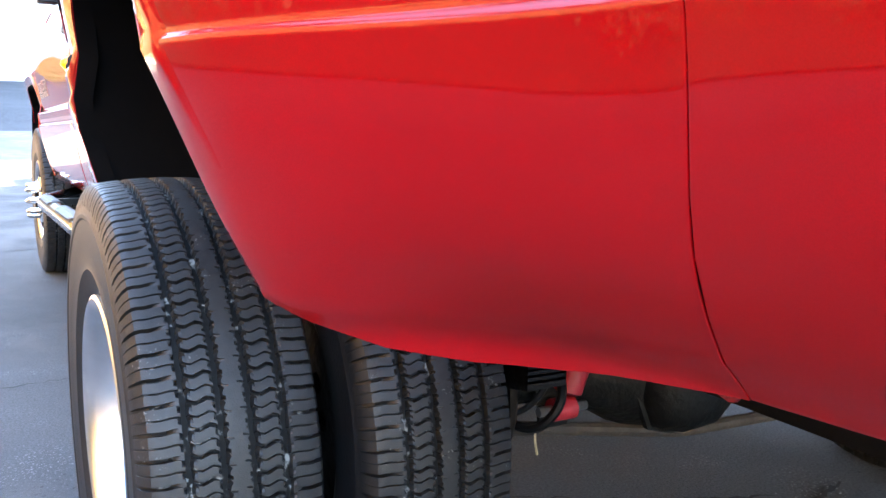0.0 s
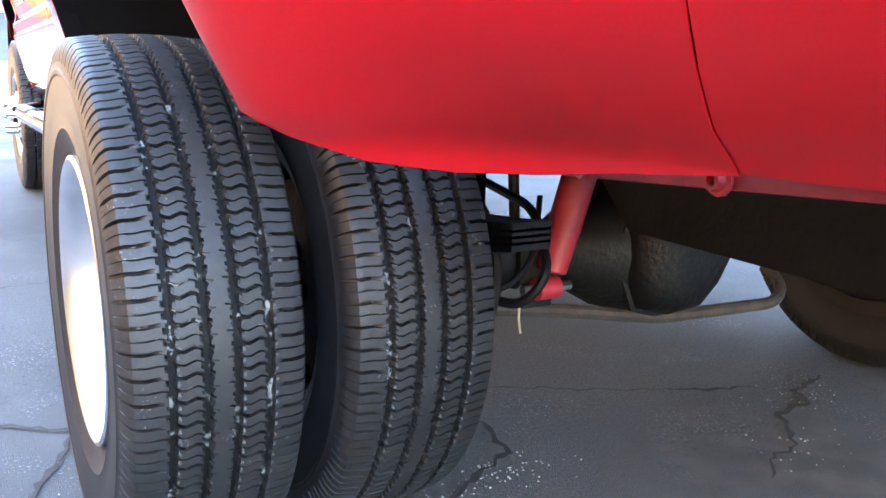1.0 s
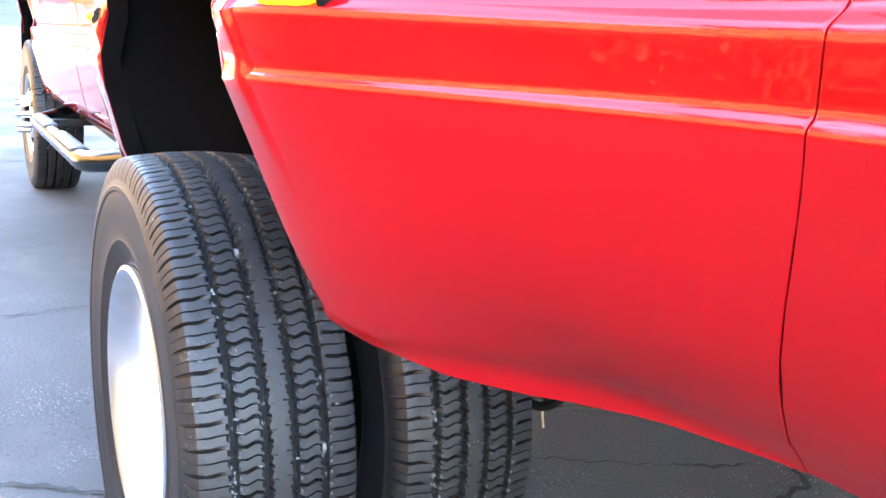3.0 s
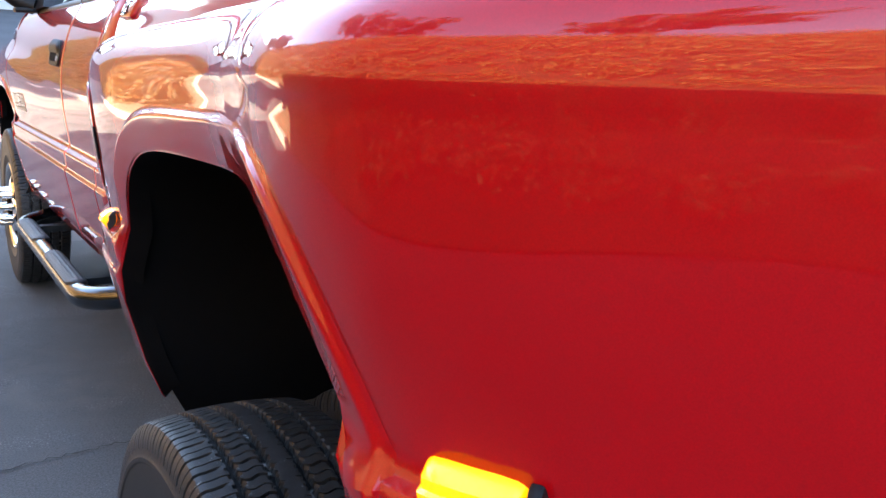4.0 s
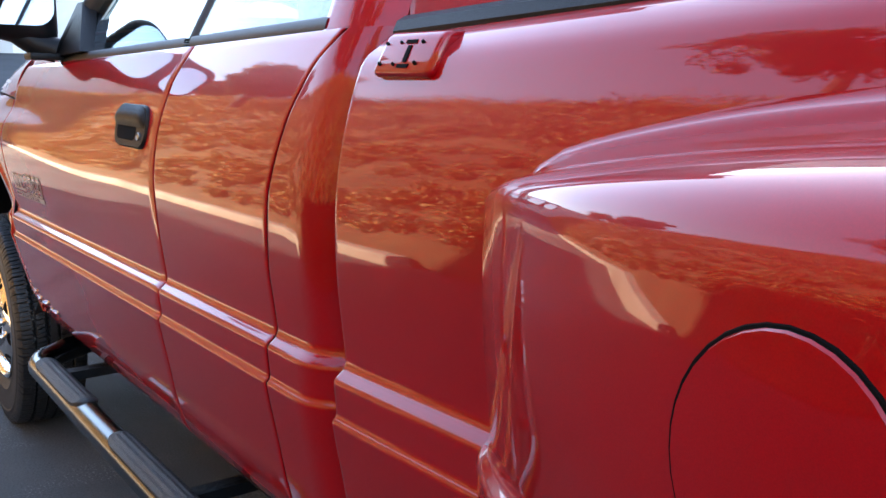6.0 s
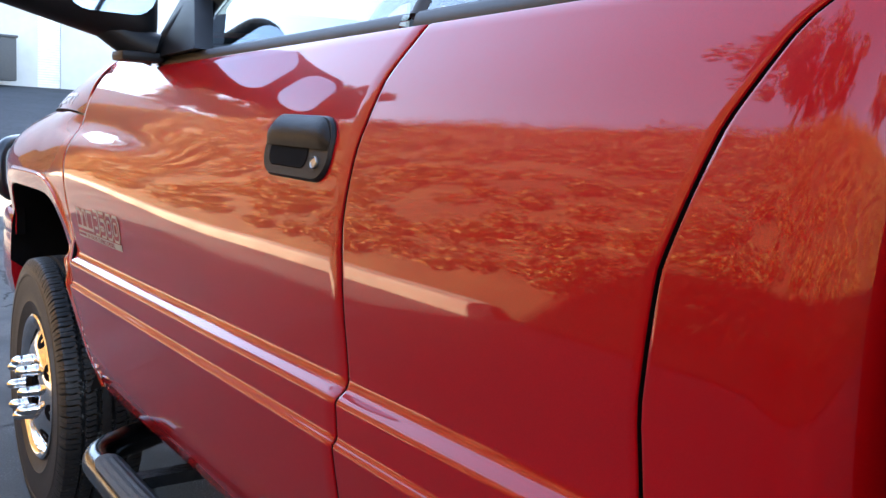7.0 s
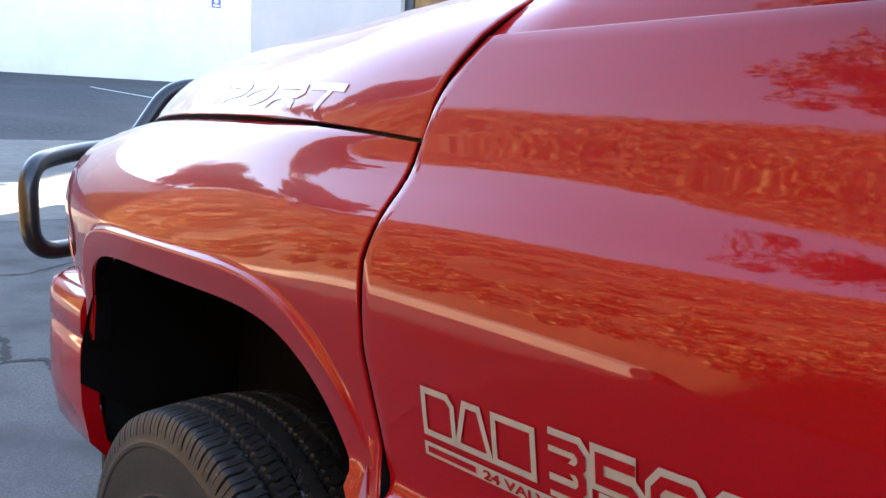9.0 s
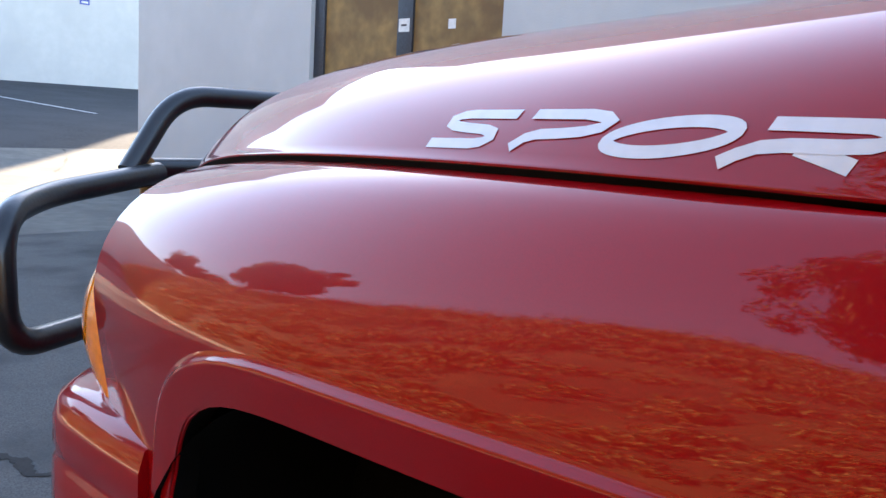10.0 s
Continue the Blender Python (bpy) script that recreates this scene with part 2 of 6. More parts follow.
def tube(points, r, n=14, caps=True):
    """A round bar along a smoothed line of points."""
    pts = [Vector(p) for p in points]
    verts, faces, up = [], [], Vector((0.13, 0.2, 1)).normalized()
    radii = r if isinstance(r, (list, tuple)) else [r] * len(pts)
    for i, p in enumerate(pts):
        d = (pts[min(i + 1, len(pts) - 1)] - pts[max(i - 1, 0)]).normalized()
        a = d.cross(up)
        if a.length < 0.05:
            a = d.cross(Vector((1, 0, 0)))
        a.normalize()
        b = d.cross(a)
        up = a.cross(d)
        for k in range(n):
            t = 2 * math.pi * k / n
            verts.append(p + (a * math.cos(t) + b * math.sin(t)) * radii[i])
    bm = bmesh.new()
    vs = [bm.verts.new(v) for v in verts]
    for i in range(len(pts) - 1):
        for k in range(n):
            bm.faces.new((vs[i * n + k], vs[i * n + (k + 1) % n], vs[(i + 1) * n + (k + 1) % n], vs[(i + 1) * n + k]))
    if caps:
        bm.faces.new(vs[:n][::-1])
        bm.faces.new(vs[-n:])
    return bm


def rounded(points, radius, steps=6):
    """Points of a line whose inner corners are rounded."""
    pts = [Vector(p) for p in points]
    out = [pts[0]]
    for a, b, c in zip(pts, pts[1:], pts[2:]):
        da, dc = (a - b), (c - b)
        ra = min(radius, da.length * 0.49, dc.length * 0.49)
        p, q = b + da.normalized() * ra, b + dc.normalized() * ra
        for k in range(steps + 1):
            t = k / steps
            out.append(p * (1 - t) ** 2 + b * 2 * t * (1 - t) + q * t ** 2)
    out.append(pts[-1])
    return out


def revolve(profile, n=48, axis="x", closed=False):
    """A solid of revolution: profile rows (along, radius) about the x axis."""
    bm = bmesh.new()
    rings = []
    for along, r in profile:
        ring = [bm.verts.new((along, r * math.cos(2 * math.pi * k / n), r * math.sin(2 * math.pi * k / n))) for k in range(n)]
        rings.append(ring)
    for a, b in zip(rings, rings[1:]):
        for k in range(n):
            bm.faces.new((a[k], a[(k + 1) % n], b[(k + 1) % n], b[k]))
    if closed:
        bm.faces.new(rings[0])
        bm.faces.new(rings[-1][::-1])
    return bm


def join(bm, other):
    """Adds the second bmesh to the first."""
    me = bpy.data.meshes.new("tmp")
    other.to_mesh(me)
    other.free()
    bm.from_mesh(me)
    bpy.data.meshes.remove(me)
    return bm


def lerp(x, table):
    return float(np.interp(x, [a for a, _ in table], [b for _, b in table]))


def smooth(table):
    """A natural cubic through the rows (x, value) of a table."""
    x, y = np.array(table, float).T
    h = np.diff(x)
    n = len(x)
    A, r = np.eye(n), np.zeros(n)
    for i in range(1, n - 1):
        A[i, i - 1:i + 2] = h[i - 1], 2 * (h[i - 1] + h[i]), h[i]
        r[i] = 6 * ((y[i + 1] - y[i]) / h[i] - (y[i] - y[i - 1]) / h[i - 1])
    m = np.linalg.solve(A, r)

    def value(q):
        q = min(x[-1], max(x[0], q))
        i = min(n - 2, max(0, int(np.searchsorted(x, q)) - 1))
        a, b = (x[i + 1] - q) / h[i], (q - x[i]) / h[i]
        return float(a * y[i] + b * y[i + 1] + ((a ** 3 - a) * m[i] + (b ** 3 - b) * m[i + 1]) * h[i] ** 2 / 6)
    return value


def spread(a, b, n):
    return list(np.linspace(a, b, n))


# ---------------- the pickup truck ----------------
RAKE = 0.027                     # the body sits nose down on its springs


def raked(y, z):
    return z + RAKE * (2.3 - y) + 0.024 * min(1.7, max(0.0, 1.3 - y))


truck = tagged(new("pickup_truck"), "glossy red crew-cab dually pickup truck parked on cracked asphalt", "pickup truck")

# half width of the body side by height
SIDE = [(0.57, 0.925), (0.60, 0.948), (0.66, 0.966), (0.75, 0.982), (0.80, 0.992), (0.8315, 0.99755), (0.834, 0.998), (0.838, 0.9972), (0.8415, 0.9945), (0.844, 0.9925),
        (0.8475, 0.9917), (0.850, 0.9915), (0.8530, 0.9917), (0.858, 0.9922), (0.870, 0.9933), (0.8855, 0.9946), (0.890, 0.995), (0.895, 0.9942), (0.900, 0.990), (0.9045, 0.984), (0.9085, 0.980), (0.914, 0.9778), (0.918, 0.9770), (0.9215, 0.9768), (0.9245, 0.9770), (0.96, 0.981), (1.00, 0.986), (1.05, 0.990), (1.10, 0.9915),
        (1.15, 0.989), (1.20, 0.982), (1.25, 0.970), (1.30, 0.954), (1.36, 0.928), (1.40, 0.910)]
ZS = sorted({0.575, 0.59, 0.61, 0.64, 0.68, 0.72, 0.76, 0.80, 0.825, *[z for z, _ in SIDE if 0.83 < z < 0.925], 0.93, 0.945, 0.96, 0.98, 1.0,
             *spread(1.02, 1.36, 26)})


SIDE_TOP = smooth([r for r in SIDE if r[0] > 0.923])


def side(z):
    return SIDE_TOP(z) if z > 0.9245 else lerp(z, SIDE)


# the fender's crown runs on into the front door and fades towards the handle
CROWN = [(0.95, 0.0), (1.02, 0.004), (1.08, 0.010), (1.12, 0.0138), (1.15, 0.0152), (1.175, 0.0136), (1.19, 0.0105), (1.205, 0.0045), (1.22, -0.0025), (1.2325, -0.0062), (1.245, -0.0066), (1.26, -0.0054), (1.275, -0.0038), (1.29, -0.0023), (1.31, -0.0008), (1.33, 0.0)]
CROWN_AT = smooth([(0.90, 0.0), *CROWN, (1.36, 0.0), (1.42, 0.0)])


def body_w(y, z):
    t = min(1.0, max(0.0, (y - 2.33) / 1.07))
    return side(z) + 0.95 * t * t * (3 - 2 * t) * CROWN_AT(z + 0.06 * max(0.0, 3.25 - y))


def skin(name, S, us, vs, material, parent, label="", flange=0.022, lip=0.0028, mirror=False, edges="lrtb", smooth=True):
    """A sheet of bodywork over a grid of S(u, v), whose rims turn inwards with a small radius."""
    us, vs = list(us), list(vs)
    P = np.array([[S(u, v) for v in vs] for u in us], float)
    du = np.gradient(P, axis=0)
    dv = np.gradient(P, axis=1)
    N = np.cross(du, dv)
    N /= np.linalg.norm(N, axis=2, keepdims=True) + 1e-12
    mid = N[len(us) // 2, len(vs) // 2]
    if mid[0] > 0 and abs(mid[0]) >= abs(mid[2]) or (abs(mid[2]) > abs(mid[0]) and mid[2] < 0):
        N = -N                                             # outwards: to the left side, or up

    def rim(P, N, axis, end):
        idx = 0 if end == 0 else -1
        row = np.take(P, idx, axis=axis)
        nxt = np.take(P, 1 if end == 0 else -2, axis=axis)
        nn = np.take(N, idx, axis=axis)
        along = nxt - row
        length = np.linalg.norm(along, axis=1, keepdims=True) + 1e-9
        along = along / length
        step = np.minimum(lip, length * 0.6)
        soft = row + along * step * 0.3 - nn * lip * 0.3
        rows = [row - nn * flange, row - nn * lip, soft, row + along * step]
        return rows, nn

    def grow(P, N, axis, end):
        rows, nn = rim(P, N, axis, end)
        core = np.delete(P, 0 if end == 0 else -1, axis=axis)
        coreN = np.delete(N, 0 if end == 0 else -1, axis=axis)
        if end:
            rows = rows[::-1]
        add = np.stack(rows, axis=axis)
        addN = np.stack([nn] * len(rows), axis=axis)
        if end:
            return np.concatenate([core, add], axis=axis), np.concatenate([coreN, addN], axis=axis)
        return np.concatenate([add, core], axis=axis), np.concatenate([addN, coreN], axis=axis)

    for code, axis, end in (("l", 0, 0), ("r", 0, 1), ("b", 1, 0), ("t", 1, 1)):
        if code in edges:
            P, N = grow(P, N, axis, end)
    nu, nv = P.shape[:2]
    if mirror:
        P = P * np.array([-1, 1, 1])
    faces = [(i * nv + j, (i + 1) * nv + j, (i + 1) * nv + j + 1, i * nv + j + 1) for i in range(nu - 1) for j in range(nv - 1)]
    ob = mesh_object(name, P.reshape(-1, 3), faces, material, parent, label, smooth)
    # inner flanges are coloured near-black, as the shade inside the panel gaps
    ob.data.materials.append(M_LINER_GAP_SHADE)
    inner = [(i == 0 and "l" in edges) or (i == nu - 2 and "r" in edges) or (j == 0 and "b" in edges) or (j == nv - 2 and "t" in edges) for i in range(nu - 1) for j in range(nv - 1)]
    ob.data.polygons.foreach_set("material_index", np.array(inner, np.int32))
    return ob


def both(name, S, us, vs, material, parent, label="", **kw):
    a = skin(name, S, us, vs, material, parent, label, **kw)
    skin(name, S, us, vs, material, parent, label, mirror=True, **kw)
    return a


# seams of the cab, by height
DOOR_FRONT = [(0.57, 3.20), (0.62, 3.27), (0.70, 3.33), (0.84, 3.385), (0.94, 3.412), (1.055, 3.432), (1.145, 3.426), (1.205, 3.405), (1.257, 3.397), (1.30, 3.386), (1.33, 3.370), (1.36, 3.345), (1.40, 3.30), (1.46, 3.22)]
DOOR_MID = [(0.57, 2.02), (0.85, 2.018), (1.02, 2.024), (1.12, 2.028), (1.216, 2.020), (1.296, 2.00), (1.36, 1.955)]
DOOR_REAR = [(0.57, 1.53), (0.91, 1.534), (1.01, 1.538), (1.13, 1.527), (1.243, 1.493), (1.314, 1.455), (1.36, 1.405)]
GAP = 0.0028


def between(front, rear):
    def S(u, v):
        a, b = lerp(v, front) - GAP, lerp(v, rear) + GAP
        y = a + (b - a) * u
        return (-body_w(y, v), y, raked(y, v))
    return S


U12 = [0, 0.01, 0.03, 0.06, *spread(0.1, 0.9, 17), 0.95, 0.98, 1]
front_door = skin("front_door", between(DOOR_FRONT, DOOR_MID), U12, ZS, M_PAINT, truck, "red front door with two pressed lower mouldings")
skin("front_door", between(DOOR_FRONT, DOOR_MID), U12, ZS, M_PAINT, truck, "red front door with two pressed lower mouldings", mirror=True)
skin("rear_door", between(DOOR_MID, DOOR_REAR), U12, ZS, M_PAINT, truck)
skin("rear_door", between(DOOR_MID, DOOR_REAR), U12, ZS, M_PAINT, truck, mirror=True)


# cab corner, rounding into the gap before the bed
def corner_S(u, v):
    a, b = lerp(v, DOOR_REAR) - GAP, 1.345
    y = a + (b - a) * u
    w = side(v)
    d = y - 1.345
    r = 0.085
    if d < r:
        w -= r - math.sqrt(max(0, r * r - (r - d) ** 2)) * 1.0
    return (-w, y, raked(y, v))


both("cab_corner", corner_S, [0, 0.03, 0.1, 0.3, 0.5, 0.6, 0.68, 0.75, 0.81, 0.87, 0.92, 0.96, 0.985, 1], ZS, M_PAINT, truck, edges="l")


def flare(d):
    """The rolled lip round a wheel opening, by the distance from its edge."""
    return lerp(d, [(0.0, 0.0005), (0.040, 0.0062), (0.0435, 0.0065), (0.0455, 0.0063), (0.047, 0.0055), (0.0485, 0.0040), (0.050, 0.0024), (0.052, 0.0010), (0.055, 0.0003), (0.060, 0.0)])


# front fender with the wheel arch
def f_arch(y):
    c, h, top, base = 3.945, 0.468, 1.052, 0.55
    t = abs(y - c) / h
    return None if t >= 1 else base + (top - base) * (1 - t ** 6.0) ** (1 / 2.4)


HOOD_LINE = [(3.385, 0.956, 1.257), (3.6, 0.945, 1.272), (3.8, 0.925, 1.280), (4.0, 0.895, 1.283), (4.2, 0.855, 1.282), (4.4, 0.805, 1.276),
             (4.6, 0.735, 1.264), (4.75, 0.672, 1.250), (4.84, 0.625, 1.240)]


hood_w = smooth([(a, b) for a, b, _ in HOOD_LINE])
hood_z = smooth([(a, c) for a, _, c in HOOD_LINE])


F_WIDE = smooth([(3.38, 0.0), (3.6, 0.0), (3.9, -0.002), (4.2, -0.012), (4.4, -0.034), (4.5, -0.054), (4.58, -0.074), (4.605, -0.080)])


def fender_S(u, v):
    # u runs forwards, v from the bottom or arch (0) over the side (0.5) to the hood line (1)
    y = 3.455 + GAP * 2 + (4.578 - 3.455) * u
    a = f_arch(y)
    low = 0.60 if y < 3.6 else 0.86
    z0 = max(low, a) if a else low
    wide = F_WIDE(y)
    ztop = 1.10
    hw, hz = hood_w(y) - 0.004, hood_z(y) - 0.004
    if v <= 0.5:
        z = z0 + (ztop - z0) * (v / 0.5)
        w = body_w(3.42, 0.93 if z < 0.93 and y > 4.3 else z) + wide
    else:
        t = (v - 0.5) / 0.5
        wt = body_w(3.42, ztop) + wide
        reach = 0.45 + 0.22 * u ** 3
        p = (wt, ztop), (wt - 0.001, 1.150 + 0.040 * u ** 4), (hw + reach * (wt - hw), hz - 0.005), (hw, hz)
        k = [(1 - t) ** 3, 3 * t * (1 - t) ** 2, 3 * t * t * (1 - t), t ** 3]
        w = sum(c * r[0] for c, r in zip(k, p))
        z = sum(c * r[1] for c, r in zip(k, p))
        # towards the door the shoulder takes over the door's section
        q = min(1.0, u / 0.34)
        q = q * q * (3 - 2 * q)
        w = body_w(3.42, z) + (w - body_w(3.42, z)) * q
    # the rear rim follows the seam of the door
    seam = lerp(z, DOOR_FRONT) + GAP
    y = seam + (y - (3.455 + GAP * 2)) * (4.578 - seam) / (4.578 - 3.455 - GAP * 2)
    # the nose turns in and leans back at the top
    if u > 0.7:
        y -= 0.020 * ((u - 0.7) / 0.3) ** 2 * max(0, (z - 1.0) / 0.25) ** 2
    return (-w, y, raked(y, z))


FU = sorted({0.0, 0.003, 0.006, *spread(0.009, 0.10, 26), *spread(0.11, 0.75, 30), *spread(0.755, 0.86, 28), *spread(0.87, 1.0, 12)})
FV = [0, 0.01, 0.03, 0.05, 0.07, 0.09, 0.11, 0.13, 0.16, 0.2, 0.25, 0.3, 0.35, 0.4, 0.45, 0.5, 0.54, 0.58, 0.62, 0.66, 0.7, 0.74, 0.78, 0.82, 0.86, 0.9, 0.94, 0.97, 1]
front_fender = both("front_fender", fender_S, FU, FV, M_PAINT, truck, flange=0.03, edges="lb")


def arch_lip(fender, S, us, z_min, amp):
    """The rolled lip round a wheel opening, laid over the fender's sheet; amp(y, z) fades it out."""
    tree = BVHTree.FromPolygons([v.co for v in fender.data.vertices], [p.vertices for p in fender.data.polygons])
    line = [S(u, 0.0)[1:] for u in us]
    line = [p for p in line if p[1] > z_min]
    run = np.concatenate([[0], np.cumsum([math.dist(a, b) for a, b in zip(line, line[1:])])])
    even = spread(0, run[-1], 110)
    py, pz = np.interp(even, run, [p[0] for p in line]), np.interp(even, run, [p[1] for p in line])
    ty, tz = np.gradient(py), np.gradient(pz)
    length = np.hypot(ty, tz)
    # outwards: away from the wheel
    ny, nz = tz / length, -ty / length
    if nz[55] < 0:
        ny, nz = -ny, -nz
    ds = [0.003, 0.015, 0.030, 0.040, 0.0435, 0.0455, 0.047, 0.0485, 0.050, 0.052, 0.055, 0.060]
    for sgn in (-1, 1):
        rows = []
        for y, z, a, b in zip(py, pz, ny, nz):
            row, last = [], None
            for d in ds:
                yy, zz = y + a * d, z + b * d
                hit = tree.ray_cast(Vector((-3, yy, zz)), Vector((1, 0, 0)))[0]
                if hit is None:
                    break
                row.append((-sgn * (hit.x - 0.0004 + 0.0014 * max(0.0, (d - 0.053) / 0.007) - flare(d) * amp(y, z)), yy, zz))
            if len(row) == len(ds):
                rows.append(row)
        v = [p for r in rows for p in r]
        n = len(ds)
        f = [(i * n + j, (i + 1) * n + j, (i + 1) * n + j + 1, i * n + j + 1) for i in range(len(rows) - 1) for j in range(n - 1)]
        mesh_object("arch_lip", v, f, M_PAINT, truck)


arch_lip(front_fender, fender_S, spread(0.001, 0.999, 800), 0.70, lambda y, z: min(1.0, max(0.0, (y - 3.46) / 0.08)) * min(1.0, max(0.0, (4.40 - y) / 0.05)))


# dark channel between fender and hood
for sgn in (-1, 1):
    hl = spread(3.42, 4.62, 16)
    mesh_object("hood_seal", [(sgn * (hood_w(y) + o), y, raked(y, hood_z(y) + h)) for y in hl for o, h in ((0.004, -0.010), (-0.016, -0.009), (-0.020, 0.014))],
                [(3 * i + k, 3 * i + k + 1, 3 * i + k + 4, 3 * i + k + 3) for i in range(15) for k in (0, 1)], M_SEAL, truck, "black rubber hood seal", False)


# hood
HOOD_PROF = [(0, 0), (0.008, 0.05), (0.02, 0.125), (0.05, 0.285), (0.10, 0.50), (0.17, 0.69), (0.26, 0.815), (0.38, 0.90), (0.55, 0.96), (0.75, 0.99), (1, 1.0)]
HP = np.polyfit([a ** 0.5 for a, _ in HOOD_PROF], [b for _, b in HOOD_PROF], 5)


def hood_rise(t):
    q = max(0.0, t) ** 0.5
    return float(np.polyval(HP, q)) - float(HP[-1])


def hood_S(u, v):
    y0 = 3.385 + (4.83 - 3.385) * u
    zz = hood_z(y0) + 0.004 + (0.200 - 0.045 * u) * hood_rise(v)
    rear = lerp(zz, DOOR_FRONT) + 0.8 * GAP
    y = rear + (4.83 - rear) * u
    x = hood_w(y0) * (1 - v ** (1 + 0.6 * max(0.0, 1 - u / 0.5) ** 2))
    if u > 0.72:
        k = (u - 0.72) / 0.28
        zz -= 0.085 * k ** 3.6 * (0.2 + 0.8 * min(1, v * 3))
    return (-x, y, raked(y, zz))


HU = [0, 0.006, 0.015, *spread(0.03, 0.97, 34), 0.985, 0.994, 1]
HV = [0, 0.004, 0.010, 0.018, 0.028, 0.040, 0.053, 0.067, 0.083, 0.10, 0.12, 0.14, 0.165, 0.19, 0.22, 0.26, 0.30, 0.35, 0.42, 0.5, 0.6, 0.7, 0.8, 0.9, 1]
hood = skin("hood", hood_S, HU, HV, M_PAINT, truck, "red hood with a raised centre", edges="blr")
skin("hood", hood_S, HU, HV, M_PAINT, truck, "red hood with a raised centre", mirror=True, edges="blr")


# cowl: the strip between hood and windscreen
def cowl_S(u, v):
    zz = 1.355 + 0.125 * hood_rise(v)
    front = lerp(zz, DOOR_FRONT) - GAP
    y = front + (2.94 - front) * u
    x = (side(1.355) - 0.003) * (1 - v ** 1.25)
    return (-x, y, raked(y, zz + 0.03 * u * min(1.0, 8 * v)))


both("cowl", cowl_S, spread(0, 1, 6), HV, M_PAINT, truck, edges="l")


# cab top: pillars, roof and glass
def cab_top():
    belt, roof = 1.372, 1.86
    # roof sheet
    def roof_S(u, v):
        y = 2.72 + (1.40 - 2.72) * u
        x = -0.66 * (1 - v)
        z = roof - 0.05 * (1 - v) ** 4 - 0.03 * (2 * u - 1) ** 4
        return (x, y, raked(y, z))
    both("roof", roof_S, spread(0, 1, 10), [0, 0.03, 0.08, 0.15, 0.3, 0.5, 0.7, 0.85, 1], M_PAINT, truck, edges="blr")
    for sgn in (-1, 1):
        def pt(y, z, inset=0.0):
            t = (z - belt) / (roof - belt)
            return (sgn * (0.915 - 0.255 * t - inset), y, raked(y, z))
        bars = {
            "front_pillar": ([pt(2.96, belt), pt(2.66, roof - 0.03)], 0.032),
            "door_pillar": ([pt(2.015, belt, 0.016), pt(2.00, roof - 0.03, 0.016)], 0.016),
            "roof_rail": ([pt(2.68, roof - 0.03), pt(1.42, roof - 0.03)], 0.035),
        }
        for name, (line, r) in bars.items():
            part(name, tube(line, r, 12), M_PAINT if name == "roof_rail" else M_SEAL, truck)
        for ya, yb in ((2.95, 2.025), (1.995, 1.47)):
            ys = spread(ya, yb, 8)
            prof = [(0.9225, 1.3575), (0.9235, 1.3640), (0.9200, 1.3745), (0.9150, 1.3790), (0.9060, 1.3800)]
            n = len(prof)
            mesh_object("window_seal", [(sgn * x, y, raked(y, z)) for y in ys for x, z in prof], [(i * n + k, i * n + k + 1, (i + 1) * n + k + 1, (i + 1) * n + k) for i in range(7) for k in range(n - 1)], M_SEAL, truck, "black rubber window seal")

        def quarter_S(u, v, sgn=sgn):
            y = 1.345 + (1.478 - 1.345) * u
            z = 1.360 + (roof - 0.03 - 1.360) * v
            t = max(0.0, (z - belt) / (roof - belt))
            return (-(0.9235 - 0.258 * t - 0.05 * (1 - u) ** 3), y + 0.02 * v, raked(y, z))
        skin("cab_quarter_panel", quarter_S, spread(0, 1, 10), spread(0, 1, 10), M_PAINT, truck, mirror=sgn > 0, edges="r")
        panes = (("front_door_window", [(2.94, belt), (2.03, belt), (2.02, roof - 0.06), (2.66, roof - 0.06)]),
                 ("rear_door_window", [(1.995, belt), (1.475, belt), (1.50, roof - 0.06), (1.985, roof - 0.06)]))
        for name, poly in panes:
            outer = [pt(y, z, 0.006) for y, z in poly]
            inner = [pt(y, z, 0.010) for y, z in poly]
            n = len(poly)
            faces = [tuple(range(n)), tuple(range(2 * n - 1, n - 1, -1))] + [(k, (k + 1) % n, n + (k + 1) % n, n + k) for k in range(n)]
            mesh_object(name, outer + inner, faces, M_GLASS, truck, "clear side window glass", smooth=False)
        # shelf between door skin and glass
        mesh_object("window_ledge", [(sgn * 0.923, 3.34, raked(3.34, 1.358)), (sgn * 0.923, 1.41, raked(1.41, 1.358)),
                                     (sgn * 0.86, 1.41, raked(1.41, 1.372)), (sgn * 0.86, 3.30, raked(3.30, 1.372))], [(0, 1, 2, 3)], M_PAINT, truck)
        mesh_object("door_card", [(sgn * 0.855, 3.32, raked(3.3, 1.375)), (sgn * 0.855, 1.42, raked(1.4, 1.375)),
                                  (sgn * 0.85, 1.42, raked(1.4, 0.62)), (sgn * 0.85, 3.32, raked(3.3, 0.62))], [(0, 1, 2, 3)], M_INTERIOR, truck)
    # windscreen and back window, with thickness
    for name, (ya, za, yb, zb_, wa, wb) in {"windscreen": (2.96, 1.42, 2.66, 1.80, 0.84, 0.64), "back_window": (1.38, 1.42, 1.42, 1.78, 0.80, 0.62)}.items():
        v = [(-wa, ya, raked(ya, za)), (wa, ya, raked(ya, za)), (wb, yb, raked(yb, zb_)), (-wb, yb, raked(yb, zb_))]
        v += [(x, y - 0.004, z - 0.003) for x, y, z in v]
